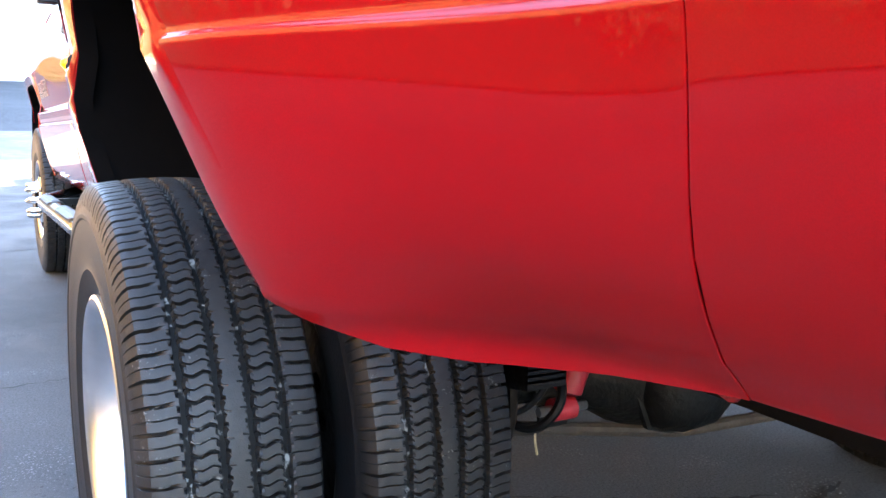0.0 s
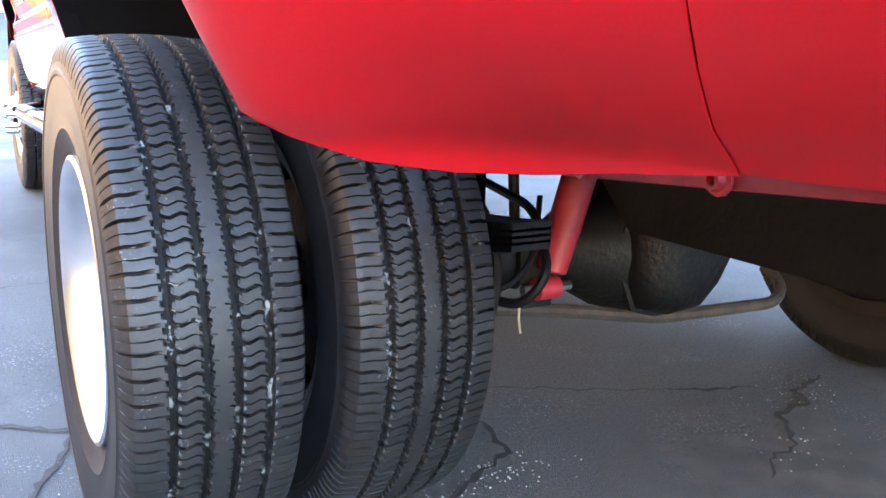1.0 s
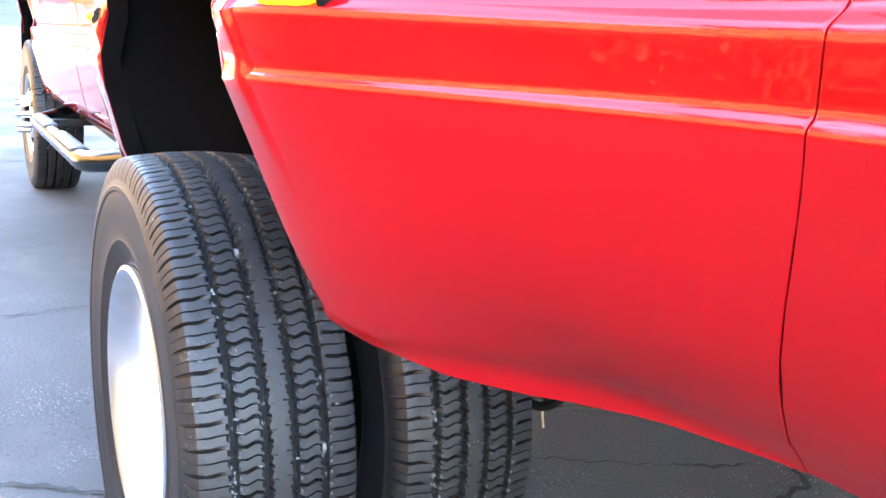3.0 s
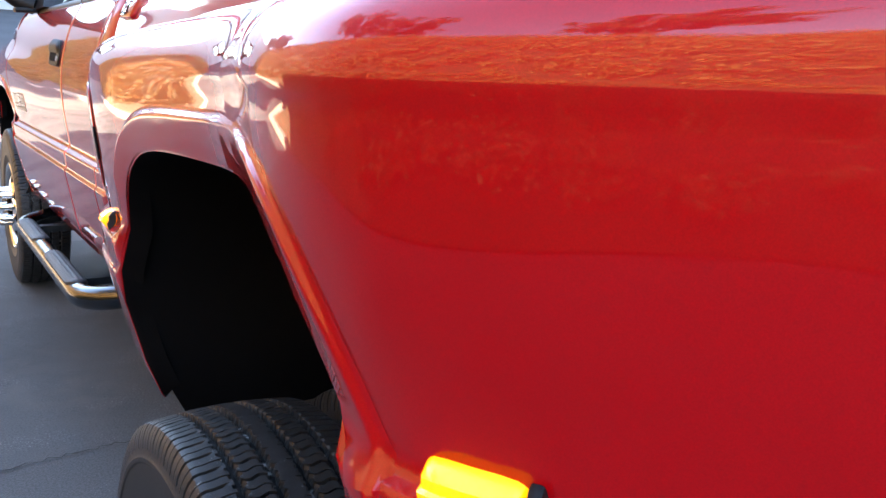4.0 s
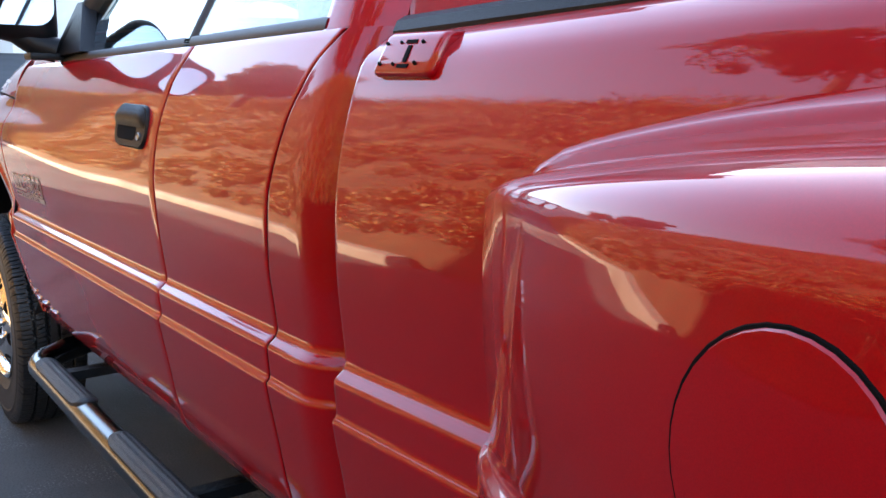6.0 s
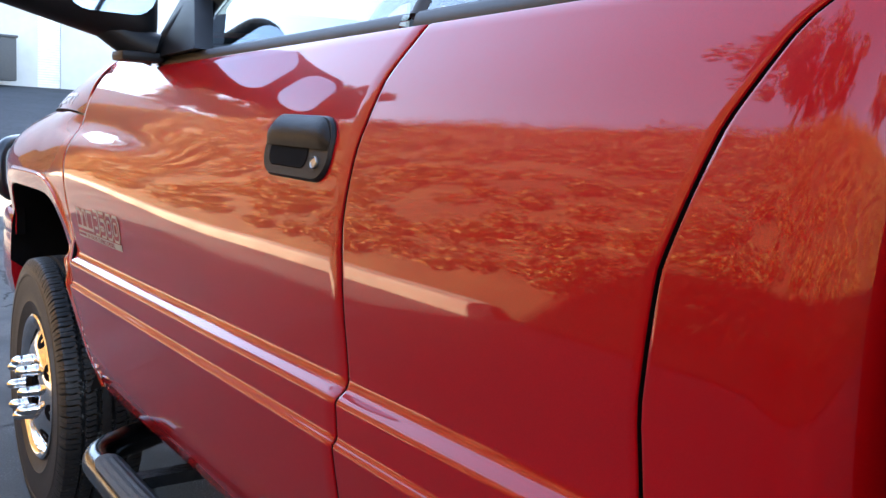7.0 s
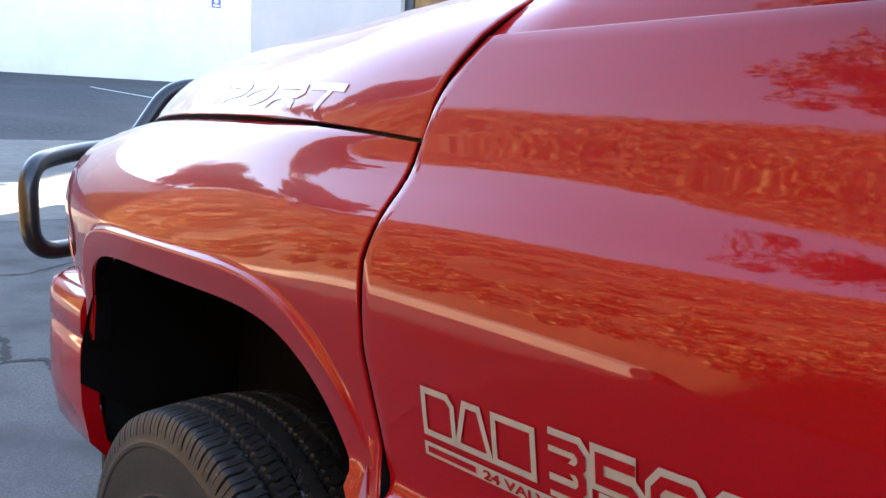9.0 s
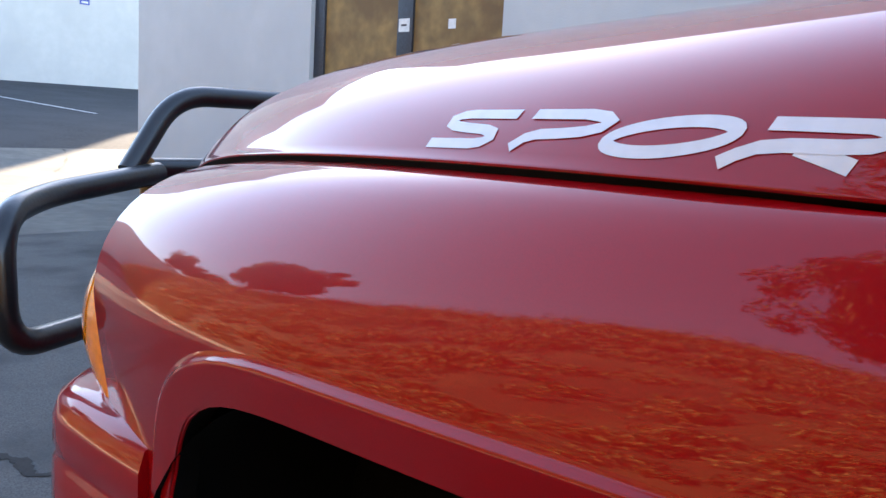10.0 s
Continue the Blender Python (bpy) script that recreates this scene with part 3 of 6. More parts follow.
        mesh_object(name, v, [(0, 1, 2, 3), (7, 6, 5, 4), (0, 4, 5, 1), (1, 5, 6, 2), (2, 6, 7, 3), (3, 7, 4, 0)], M_GLASS, truck, "clear cab glass", smooth=False)
    part("back_wall", box(-0.86, 0.86, 1.352, 1.375, 0.62, 1.46, 0.01), M_PAINT, truck)
    part("cab_floor", box(-0.92, 0.92, 1.36, 3.45, 0.60, 0.63), M_UNDER, truck)
    part("dashboard", box(-0.82, 0.82, 2.75, 3.15, 1.05, 1.40, 0.05, 3), M_INTERIOR, truck)
    for x in (-0.45, 0.45):
        part("seat", join(box(x - 0.27, x + 0.27, 1.95, 2.45, 0.85, 1.02, 0.05, 3), box(x - 0.26, x + 0.26, 1.85, 1.99, 0.95, 1.55, 0.05, 3)), M_CLOTH, truck)
    ring = [(-0.42 + 0.19 * math.cos(a), 2.62 + 0.07 * math.sin(a), 1.36 + 0.17 * math.sin(a)) for a in spread(0, 2 * math.pi, 25)]
    part("steering_wheel", tube(ring, 0.014, 8), M_BLACK, truck)


cab_top()

# rocker sills under the doors
for sgn in (-1, 1):
    part("rocker_sill", box(sgn * 0.80, sgn * 0.90, 1.40, 3.45, 0.545, 0.66, 0.015), M_UNDER, truck)


# bed side
B_ZS = sorted({*[z for z in ZS if z >= 0.635 and z < 1.33], 1.335, 1.345})
BED_F, BED_R = 1.328, -1.24


POD_TOP, POD_LOW = 1.140, 0.565


def bulge(y):
    """How far the dual-wheel fender stands out from the bed side."""
    if y > 0.25:
        return 0.197 * max(0.0, 1 - ((y - 0.25) / 0.762) ** 2.45) ** 0.80
    hump = 0.074 * math.exp(-((y + 0.53) / 0.23) ** 2)
    if y < -0.58:
        return hump + 0.197 * (0.03 + 0.97 * (0.5 + 0.5 * math.cos(math.pi * min(1, (-0.58 - y) / 0.46))))
    return 0.197 + (hump if y < 0 else 0.0)


def pod_low(y):
    return POD_LOW + 0.03 if y > 0 else lerp(-y, [(0.0, 0.56), (0.45, 0.56), (0.50, 0.70), (0.54, 0.648), (0.58, 0.600), (0.62, 0.574), (0.67, 0.556), (0.73, 0.550), (0.80, 0.552), (0.90, 0.561), (1.05, 0.570)])


def pod_lean(y, z):
    """Share of the bulge by height: the fender leans out towards its shoulder."""
    t = min(1.0, max(0.0, (z - 0.57) / 0.55))
    ahead = 0.74 + 0.26 * (1.45 * t - 0.45 * t * t)
    s = max(0.0, 1.17 - z) / 0.60
    barrel = 1 - 0.30 * s - 0.12 * s * s
    q = min(1.0, max(0.0, (0.10 - y) / 0.35))
    return ahead + (barrel - ahead) * q * q * (3 - 2 * q)


def tuck(y, z, w):
    """The lower edge of the bed rolls in under itself towards the frame, behind the rear wheels."""
    t = min(1.0, max(0.0, (0.80 - z) / 0.232))
    q = min(1.0, max(0.0, (-0.57 - y) / 0.31))
    base = lerp(-y, [(0.87, 0.896), (0.95, 0.882), (1.3, 0.86)])
    inner = w + (base - w) * q * q * (3 - 2 * q)
    return w + (min(w, inner) - w) * t ** 3.0


def seam_bow(z):
    """The seam behind the rear fender runs forwards towards the bottom."""
    return 0.045 * min(1.0, max(0.0, (0.82 - z) / 0.22)) ** 1.6


def bed_S(ya, yb):
    def S(u, v):
        y = ya + (yb - ya) * u
        if yb == BED_R:
            y += seam_bow(v) * (1 - u) ** 2
        w = side(v)
        if v > 1.315:
            w -= (v - 1.315) * 0.9
        if y < -0.9:
            k = pod_lean(y, v) * min(1, max(0, (1.27 - v) / 0.12))
            w = tuck(y, v, w + bulge(y) * k + 0.004)
        return (-w, y, raked(y, v))
    return S


POD_F, POD_R = 1.0105, -1.020
both("bed_side", bed_S(BED_F, 0.95), [0, 0.02, 0.06, *spread(0.12, 1, 10)], B_ZS, M_PAINT, truck, flange=0.04, edges="lbt")
both("bed_side", bed_S(0.95, POD_R), spread(0, 1, 24), [z for z in B_ZS if z >= 1.18], M_PAINT, truck, flange=0.04, edges="t")
both("bed_side", bed_S(POD_R - 0.0008, BED_R), [0, 0.01, 0.03, *spread(0.06, 0.94, 10), 0.97, 0.99, 1], [0.569, 0.573, 0.578, 0.584, 0.591, 0.599, 0.609, 0.62] + B_ZS, M_PAINT, truck, flange=0.03, lip=0.0012, edges="lrbt")
for sgn in (-1, 1):
    part("bed_rail_cap", tube([(sgn * 0.885, BED_F - 0.01, raked(BED_F, 1.347)), (sgn * 0.885, BED_R + 0.01, raked(BED_R, 1.347))], 0.024, 10), M_BLACK, truck, "black bed rail cap")
    part("bed_inner_wall", box(sgn * 0.82, sgn * 0.86, BED_R, BED_F, 1.17, 1.36, 0.005), M_PAINT, truck)
part("bed_floor", box(-0.60, 0.60, BED_R, BED_F, 0.78, 0.84, 0.01), M_RAIL, truck)
part("bed_front_wall", box(-0.86, 0.86, BED_F - 0.05, BED_F - 0.01, 0.80, 1.36, 0.01), M_PAINT, truck)
part("tailgate", box(-0.80, 0.80, BED_R - 0.05, BED_R, 0.72, 1.42, 0.015), M_PAINT, truck)
part("rear_bumper", box(-0.95, 0.95, -1.46, -1.30, 0.55, 0.72, 0.03, 3), M_CHROME, truck, "chrome rear bumper")


# dual-wheel fender


def r_arch(y):
    c, h, top, base = -0.080, 0.522, 1.060, 0.46
    t = abs(y - c) / (h if y > c else 0.500)
    return None if t >= 1 else base + (top - base) * (1 - t ** (3.8 if y > c else 7.6)) ** (1 / 2.2)


POD_ZS = [0.55, 0.562, 0.575, 0.588, 0.60, 0.612, 0.625, 0.637, 0.65, 0.662, 0.675, 0.69, 0.71, 0.74, 0.78, 0.81, 0.825, *[z for z, _ in SIDE if 0.83 < z < 0.925], 0.935, 0.95, 0.97, *spread(0.99, 1.125, 10), POD_TOP]


def pod_S(u, v):
    y = POD_F + (POD_R - POD_F) * u
    b = bulge(y)
    a = r_arch(y)
    low = pod_low(y)
    z0 = max(low, a) if a else low
    if v <= 0.5:
        i = round(v * 2 * (len(POD_ZS) - 1))
        z = max(POD_ZS[i], z0 + 0.0005 * i)
        if u > 0.8:
            y += seam_bow(z) * ((u - 0.8) / 0.2) ** 2
            b = bulge(y)
        k = pod_lean(y, z)
        w = tuck(y, z, side(z) + b * k + 0.004)
    else:
        t = (v - 0.5) / 0.5
        # over a rounded shoulder to a crease, then a ledge up to the bed side; the top falls away at the front
        f = b / 0.197
        drop = 0.05 * max(0.0, (y - 0.45) / 0.55) ** 2 + 0.075 * max(0.0, (y - 0.89) / 0.12) ** 3
        w0 = side(POD_TOP) + b + 0.004
        e = side(1.262) + 0.003
        if t < 0.6:
            q = t / 0.6
            p = [(w0, POD_TOP), (w0 + 0.001, 1.196), (w0 - 0.028 * f, 1.222 - drop), (e + (w0 - e) * 0.52, 1.229 - drop)]
        else:
            q = (t - 0.6) / 0.4
            p = [(e + (w0 - e) * 0.52, 1.229 - drop), (e + (w0 - e) * 0.34, 1.238 - drop), (e + (w0 - e) * 0.08, 1.242 - drop), (e, 1.264 - drop)]
        k = [(1 - q) ** 3, 3 * q * (1 - q) ** 2, 3 * q * q * (1 - q), q ** 3]
        w = sum(c * r[0] for c, r in zip(k, p))
        z = sum(c * r[1] for c, r in zip(k, p))
        w = max(w, side(z) + 0.003)
    return (-w, y, raked(y, z))


PU = sorted({0, 0.001, 0.002, 0.0035, 0.0055, 0.008, 0.011, *spread(0.015, 0.24, 16), *spread(0.245, 0.30, 14), *spread(0.31, 0.74, 24), *spread(0.745, 0.80, 14), *spread(0.81, 0.985, 12), 0.993, 0.998, 1})
PV = [*spread(0, 0.5, len(POD_ZS)), *spread(0.515, 0.795, 20), *spread(0.80, 1, 22)]
rear_fender = both("rear_fender", pod_S, PU, PV, M_PAINT, truck, "flared red rear fender over the dual wheels", flange=0.035, lip=0.0014, edges="rb")

arch_lip(rear_fender, pod_S, spread(0.2, 0.85, 800), 0.84, lambda y, z: min(1.0, max(0.0, (0.40 - y) / 0.10)) * min(1.0, max(0.0, (z - 0.86) / 0.12)))

# bed underside flange with bolts
for sgn in (-1, 1):
    fb = box(sgn * 0.780, sgn * 0.830, -1.22, -0.70, 0.0, 0.020, 0.005)
    for v in fb.verts:
        v.co.z += 0.645 + 0.075 * (-0.5 - v.co.y)
    fl = part("lower_flange", fb, M_FLANGE, truck)
    for y in (-0.748, -0.912, -1.08):
        b = revolve([(0, 0.0001), (0, 0.014), (0.003, 0.014), (0.004, 0.0095), (0.011, 0.0085), (0.011, 0.005), (0.004, 0.0045), (0.004, 0.0001)], 12)
        bmesh.ops.transform(b, matrix=Matrix.Translation((sgn * 0.831, y, 0.654 + 0.075 * (-0.5 - y))) @ Matrix.Rotation(math.pi if sgn < 0 else 0, 4, "Z"), verts=b.verts)
        part("flange_bolt", b, M_FLANGE, fl)


# inner liners of the wheel arches
def liner(name, yc, half, top, x_out, x_in, foot):
    for sgn in (-1, 1):
        arc = [(yc + half, foot)] + [(yc + half * math.cos(a), top - 0.34 + 0.34 * math.sin(a)) for a in spread(0.0, math.pi, 24)] + [(yc - half, foot)]
        n = len(arc)
        v = [(sgn * (x - (0.10 if z == foot and x == x_out else 0)), y, z) for x in (x_out, x_in) for y, z in arc]
        f = [(k, k + 1, n + k + 1, n + k) for k in range(n - 1)]
        f.append(tuple(range(n, 2 * n)))
        # a flat near-black sheet closes the arch below
        o = len(v)
        v += [(sgn * (x_in - 0.02), y, z) for y, z in ((yc + half, foot + 0.02), (yc - half, foot + 0.02), (yc - half, 0.30), (yc + half, 0.30))]
        f.append((o, o + 1, o + 2, o + 3))
        mesh_object(name, v, f, M_LINER_GAP_SHADE, truck, "black wheel arch liner")


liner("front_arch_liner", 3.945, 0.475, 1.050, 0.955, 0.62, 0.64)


def rear_liner():
    """A black tunnel that follows the rear fender's opening; it reaches further down at the front."""
    ys = [-0.080 + (0.5215 if math.cos(a) > 0 else 0.4995) * math.cos(a) for a in spread(0.0, math.pi, 48)]
    for sgn in (-1, 1):
        v, f = [], []
        for y in ys:
            z = max(r_arch(y) + 0.006, 0.42 if y > 0 else 0.80)
            k = pod_lean(y, z)
            wo = side(z) + bulge(y) * k - (0.016 if y > -0.5 else 0.10)
            v += [(sgn * wo, y, raked(y, z)), (sgn * 0.90, y, raked(y, z) + 0.03), (sgn * 0.545, y, raked(y, z) + 0.03)]
        n = len(ys)
        for i in range(n - 1):
            for j in (0, 1):
                f.append((3 * i + j, 3 * i + j + 1, 3 * i + j + 4, 3 * i + j + 3))
        for i in range(n // 2 - 1):
            f.append((3 * i + 2, 3 * i + 5, 3 * (n - 2 - i) + 2, 3 * (n - 1 - i) + 2))
        o = len(v)
        v += [(sgn * 0.545, y, z) for y, z in ((0.44, 0.30), (-0.12, 0.30), (-0.12, 0.74), (-0.56, 0.74), (-0.56, 1.05), (0.44, 1.05))]
        f.append(tuple(range(o, o + 6)))
        mesh_object("rear_arch_liner", v, f, M_LINER_GAP_SHADE, truck, "black wheel arch liner")


rear_liner()


# ---------------- wheels ----------------
TYRE_R, TYRE_W = 0.400, 0.232


def tyre_mesh():
    """Five-rib tread: wavy cuts across the inner ribs, slotted shoulders, notched rib edges, and a rounded sidewall."""
    pitches, half = 78, 0.098
    rows = [0.0, 0.02, 0.15, 0.17, 0.30, 0.42, 0.53, 0.545, 0.60, 0.615, 0.74, 0.87]
    ribs = [(-half, -0.0655), (-0.0555, -0.0235), (-0.0135, 0.0135), (0.0235, 0.0555), (0.0655, half)]
    cols = []                                             # across, rib (or -1 in a groove), place on the rib 0 to 1
    for i, (a, b) in enumerate(ribs):
        steps = (0, 0.12, 0.30, 0.5, 0.70, 0.88, 1)
        cols += [(a + (b - a) * q, i, q) for q in steps]
        if i < 4:
            cols += [(b + 0.0012, -1, 0), (ribs[i + 1][0] - 0.0012, -1, 1)]
    side_prof = [(0.1045, 0.3905), (0.1100, 0.382), (0.1140, 0.371), (0.1158, 0.358), (0.1168, 0.350), (0.1185, 0.347), (0.1185, 0.341), (0.1168, 0.338), (0.1160, 0.300), (0.112, 0.268), (0.1135, 0.262), (0.1105, 0.256), (0.104, 0.240), (0.097, 0.222), (0.090, 0.214)]

    def tread(a, rib, q, row):
        """Shift along the pitch, shift across, and depth at one place of the tread."""
        along, across, deep = 0.0, 0.0, 0.0
        cut, sipe, notch = row in (1, 2), row in (7, 8), row in (4, 5, 10, 11)
        if rib in (1, 3):
            along = 0.10 * math.sin(2 * math.pi * q) + 0.10 * (q - 0.5)
            deep = 0.0105 if cut else 0.007 if sipe else 0.0
            if notch and q in (0, 1):
                across, deep = (0.0022 if q == 0 else -0.0022) * (row % 2), 0.004 * (row % 2)
        elif rib == 2:
            along = 0.05 * math.sin(2 * math.pi * q)
            if q in (0, 1):
                across = (0.0028 if q == 0 else -0.0028) * (notch and row % 2 or cut)
                deep = 0.004 if cut or sipe else 0.0
            elif q in (0.12, 0.88) and sipe:
                deep = 0.003
        elif rib in (0, 4):
            outer = 1 - q if rib == 0 else q
            along = 0.025 * math.sin(2 * math.pi * outer)
            if cut and outer > 0.25:
                deep = 0.011 * min(1.0, (outer - 0.25) / 0.2)
            if sipe:
                deep = 0.004
            if notch and outer == 0:
                across, deep = (-0.0020 if rib == 0 else 0.0020) * (row % 2), 0.004 * (row % 2)
        return along, across, deep

    verts, faces = [], []
    width = len(cols) + 2 * len(side_prof)
    turn = 2 * math.pi / pitches
    for p in range(pitches):
        for i, row in enumerate(rows):
            def put(x, r, along=0.0):
                ang = turn * (p + row + along)
                verts.append((x, r * math.cos(ang), r * math.sin(ang)))
            lug = 0.010 if i in (1, 2) else 0.002 if i in (7, 8) else 0.0
            for a, r in reversed(side_prof):
                put(-a + (lug * 0.5 if r > 0.37 else 0), r - (lug if r > 0.380 else lug * 0.3 if r > 0.37 else 0))
            for a, rib, q in cols:
                r = TYRE_R - 0.007 * (a / half) ** 2
                if rib < 0:
                    put(a + 0.0012 * math.sin(2 * math.pi * row) * (1 if q else -1), r - 0.011)
                else:
                    along, across, deep = tread(a, rib, q, i)
                    put(a + across, r - deep, along)
            for a, r in side_prof:
                put(a - (lug * 0.5 if r > 0.37 else 0), r - (lug if r > 0.380 else lug * 0.3 if r > 0.37 else 0))
    n = pitches * len(rows)
    for k in range(n):
        o, q = k * width, ((k + 1) % n) * width
        faces += [(o + j, o + j + 1, q + j + 1, q + j) for j in range(width - 1)]
    me = bpy.data.meshes.new("tyre")
    me.from_pydata(verts, [], faces)
    me.update()
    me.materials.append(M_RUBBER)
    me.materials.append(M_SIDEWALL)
    me.materials.append(M_GROOVE_SHADE)
    ns = len(side_prof)
    j = np.array([f[0] for f in faces]) % width
    # the worn ribs stay greyer; floors of grooves and cuts carry shade in their colour
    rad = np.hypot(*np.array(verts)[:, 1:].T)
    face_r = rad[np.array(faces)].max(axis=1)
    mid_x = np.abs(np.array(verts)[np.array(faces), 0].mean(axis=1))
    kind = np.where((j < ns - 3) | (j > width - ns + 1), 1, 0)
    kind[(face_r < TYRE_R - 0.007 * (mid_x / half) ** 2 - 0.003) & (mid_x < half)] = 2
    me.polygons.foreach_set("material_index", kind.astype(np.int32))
    for p in me.polygons:
        p.use_smooth = True
    me.set_sharp_from_angle(angle=radians(28))
    return me


TYRE = tyre_mesh()


def wheel(name, x, y, z, outward, dished, label):
    """outward: -1 for the left side. The wheel's own +x points out of the truck."""
    w = tagged(new(name), label)
    w.parent = truck
    w.matrix_basis = pose(x, y, z, 7 * (y > 1), 0, 180 if outward < 0 else 0)
    t = new("tyre", TYRE)
    t.parent = w
    tagged(t, "worn black ribbed truck tyre")
    if dished:
        prof = [(-0.090, 0.214), (-0.080, 0.205), (-0.05, 0.190), (0.03, 0.186), (0.085, 0.200), (0.098, 0.221), (0.106, 0.222), (0.109, 0.216), (0.104, 0.206),
                (0.090, 0.196), (0.04, 0.182), (-0.02, 0.178), (-0.05, 0.168), (-0.062, 0.14), (-0.066, 0.11), (-0.066, 0.0001)]
    else:
        prof = [(-0.090, 0.214), (-0.080, 0.205), (-0.05, 0.190), (0.03, 0.186), (0.085, 0.200), (0.098, 0.221), (0.106, 0.222), (0.109, 0.216), (0.104, 0.205),
                (0.094, 0.198), (0.078, 0.190), (0.082, 0.180), (0.092, 0.165), (0.104, 0.140), (0.112, 0.115), (0.114, 0.098), (0.113, 0.070), (0.100, 0.062), (0.100, 0.0001)]
    rim = part("rim", revolve(prof, 64), M_UNDER if name.startswith("inner") else M_RIM if dished else M_CHROME, w, "polished bright wheel rim" if not name.startswith("inner") else "dark steel rim")
    hole_r = 0.158
    for k in range(8):
        a = 2 * math.pi * (k + 0.5) / 8
        # near-black discs laid on the rim stand in for shaded holes
        h = revolve([(0.0, 0.0001), (0.0, 0.017), (0.004, 0.0195), (0.004, 0.0001)] if dished else [(0.0, 0.0001), (0.0, 0.025), (0.003, 0.0275), (0.0035, 0.026), (0.001, 0.0001)], 18)
        tilt = 0 if dished else -0.42
        m = Matrix.Rotation(a, 4, "X") @ Matrix.Translation((-0.058 if dished else 0.0935, hole_r if not dished else 0.150, 0)) @ Matrix.Rotation(-tilt, 4, "Z")
        bmesh.ops.transform(h, matrix=m, verts=h.verts)
        part("hand_hole", h, M_LINER_GAP_SHADE, rim, "dark round hole in the wheel")
    for k in range(8):
        a = 2 * math.pi * k / 8
        base = -0.066 if dished else 0.112
        nut = revolve([(base, 0.0001), (base, 0.0185), (base + 0.010, 0.0185), (base + 0.014, 0.0162), (base + 0.034, 0.0160), (base + 0.046, 0.0148),
                       (base + 0.055, 0.0112), (base + 0.060, 0.0060), (base + 0.0615, 0.0001)], 14)
        bmesh.ops.transform(nut, matrix=Matrix.Rotation(a, 4, "X") @ Matrix.Translation((0, 0.0825, 0)), verts=nut.verts)
        part("lug_nut", nut, M_CHROME, w, "chrome lug nut cover")
    hub = revolve([(-0.066 if dished else 0.098, 0.062), (-0.03 if dished else 0.118, 0.058), (-0.02 if dished else 0.125, 0.050), (-0.02 if dished else 0.118, 0.040), (-0.02 if dished else 0.11, 0.0001)], 24)
    part("hub", hub, M_LINER_GAP_SHADE if not dished else M_STEEL, w)
    return w


for sgn in (-1, 1):
    wheel("front_wheel", sgn * 0.865, 3.925, 0.394, sgn, False, "front wheel with polished rim and chrome lug nuts")
    wheel("outer_rear_wheel", sgn * 1.088, 0.0, 0.394, sgn, True, "outer dual rear wheel with deep polished rim")
    wheel("inner_rear_wheel", sgn * 0.800, 0.0, 0.394, -sgn, True, "inner dual rear wheel")


# ---------------- under the bed ----------------
part("rear_axle", tube([(-0.95, 0, 0.394), (-0.25, 0, 0.394), (0.25, 0, 0.394), (0.95, 0, 0.394)], 0.055, 16), M_UNDER, truck, "black rear axle tube")
diff = revolve([(-0.24, 0.055), (-0.19, 0.085), (-0.12, 0.125), (-0.04, 0.145), (0.05, 0.145), (0.12, 0.12), (0.18, 0.08), (0.20, 0.055)], 20, closed=True)
bmesh.ops.transform(diff, matrix=Matrix.Translation((-0.10, -0.02, 0.400)), verts=diff.verts)
part("differential", diff, M_UNDER, truck, "black greasy differential housing")
OUTLINE = [(-0.165, 0.06), (-0.165, -0.06), (-0.125, -0.150), (-0.05, -0.172), (0.05, -0.165), (0.115, -0.105), (0.160, -0.03), (0.160, 0.06), (0.11, 0.145), (0.0, 0.172), (-0.11, 0.145)]
cover = bmesh.new()
rings = []
for k, depth in ((0.80, 0.02), (0.80, 0.006), (0.75, 0.004), (0.73, -0.025), (0.64, -0.048), (0.44, -0.062), (0.2, -0.066)):
    rings.append([cover.verts.new((-0.10 + x * k, -0.135 + depth, 0.405 + z * k)) for x, z in OUTLINE])
for a, b in zip(rings, rings[1:]):
    for k in range(len(a)):
        cover.faces.new((a[k], a[(k + 1) % len(a)], b[(k + 1) % len(b)], b[k]))
cover.faces.new(rings[-1])
cover_part = part("differential_cover", cover, M_UNDER, truck, "black dented differential cover")
for k in range(12):
    a = 2 * math.pi * k / 12
    bolt = revolve([(0, 0.0001), (0, 0.010), (0.008, 0.009), (0.008, 0.0001)], 6)
    bmesh.ops.transform(bolt, matrix=Matrix.Translation((-0.10 + 0.118 * math.cos(a), -0.130, 0.405 + 0.118 * math.sin(a))) @ Matrix.Rotation(-math.pi / 2, 4, "Z"), verts=bolt.verts)
    part("cover_bolt", bolt, M_UNDER, cover_part)
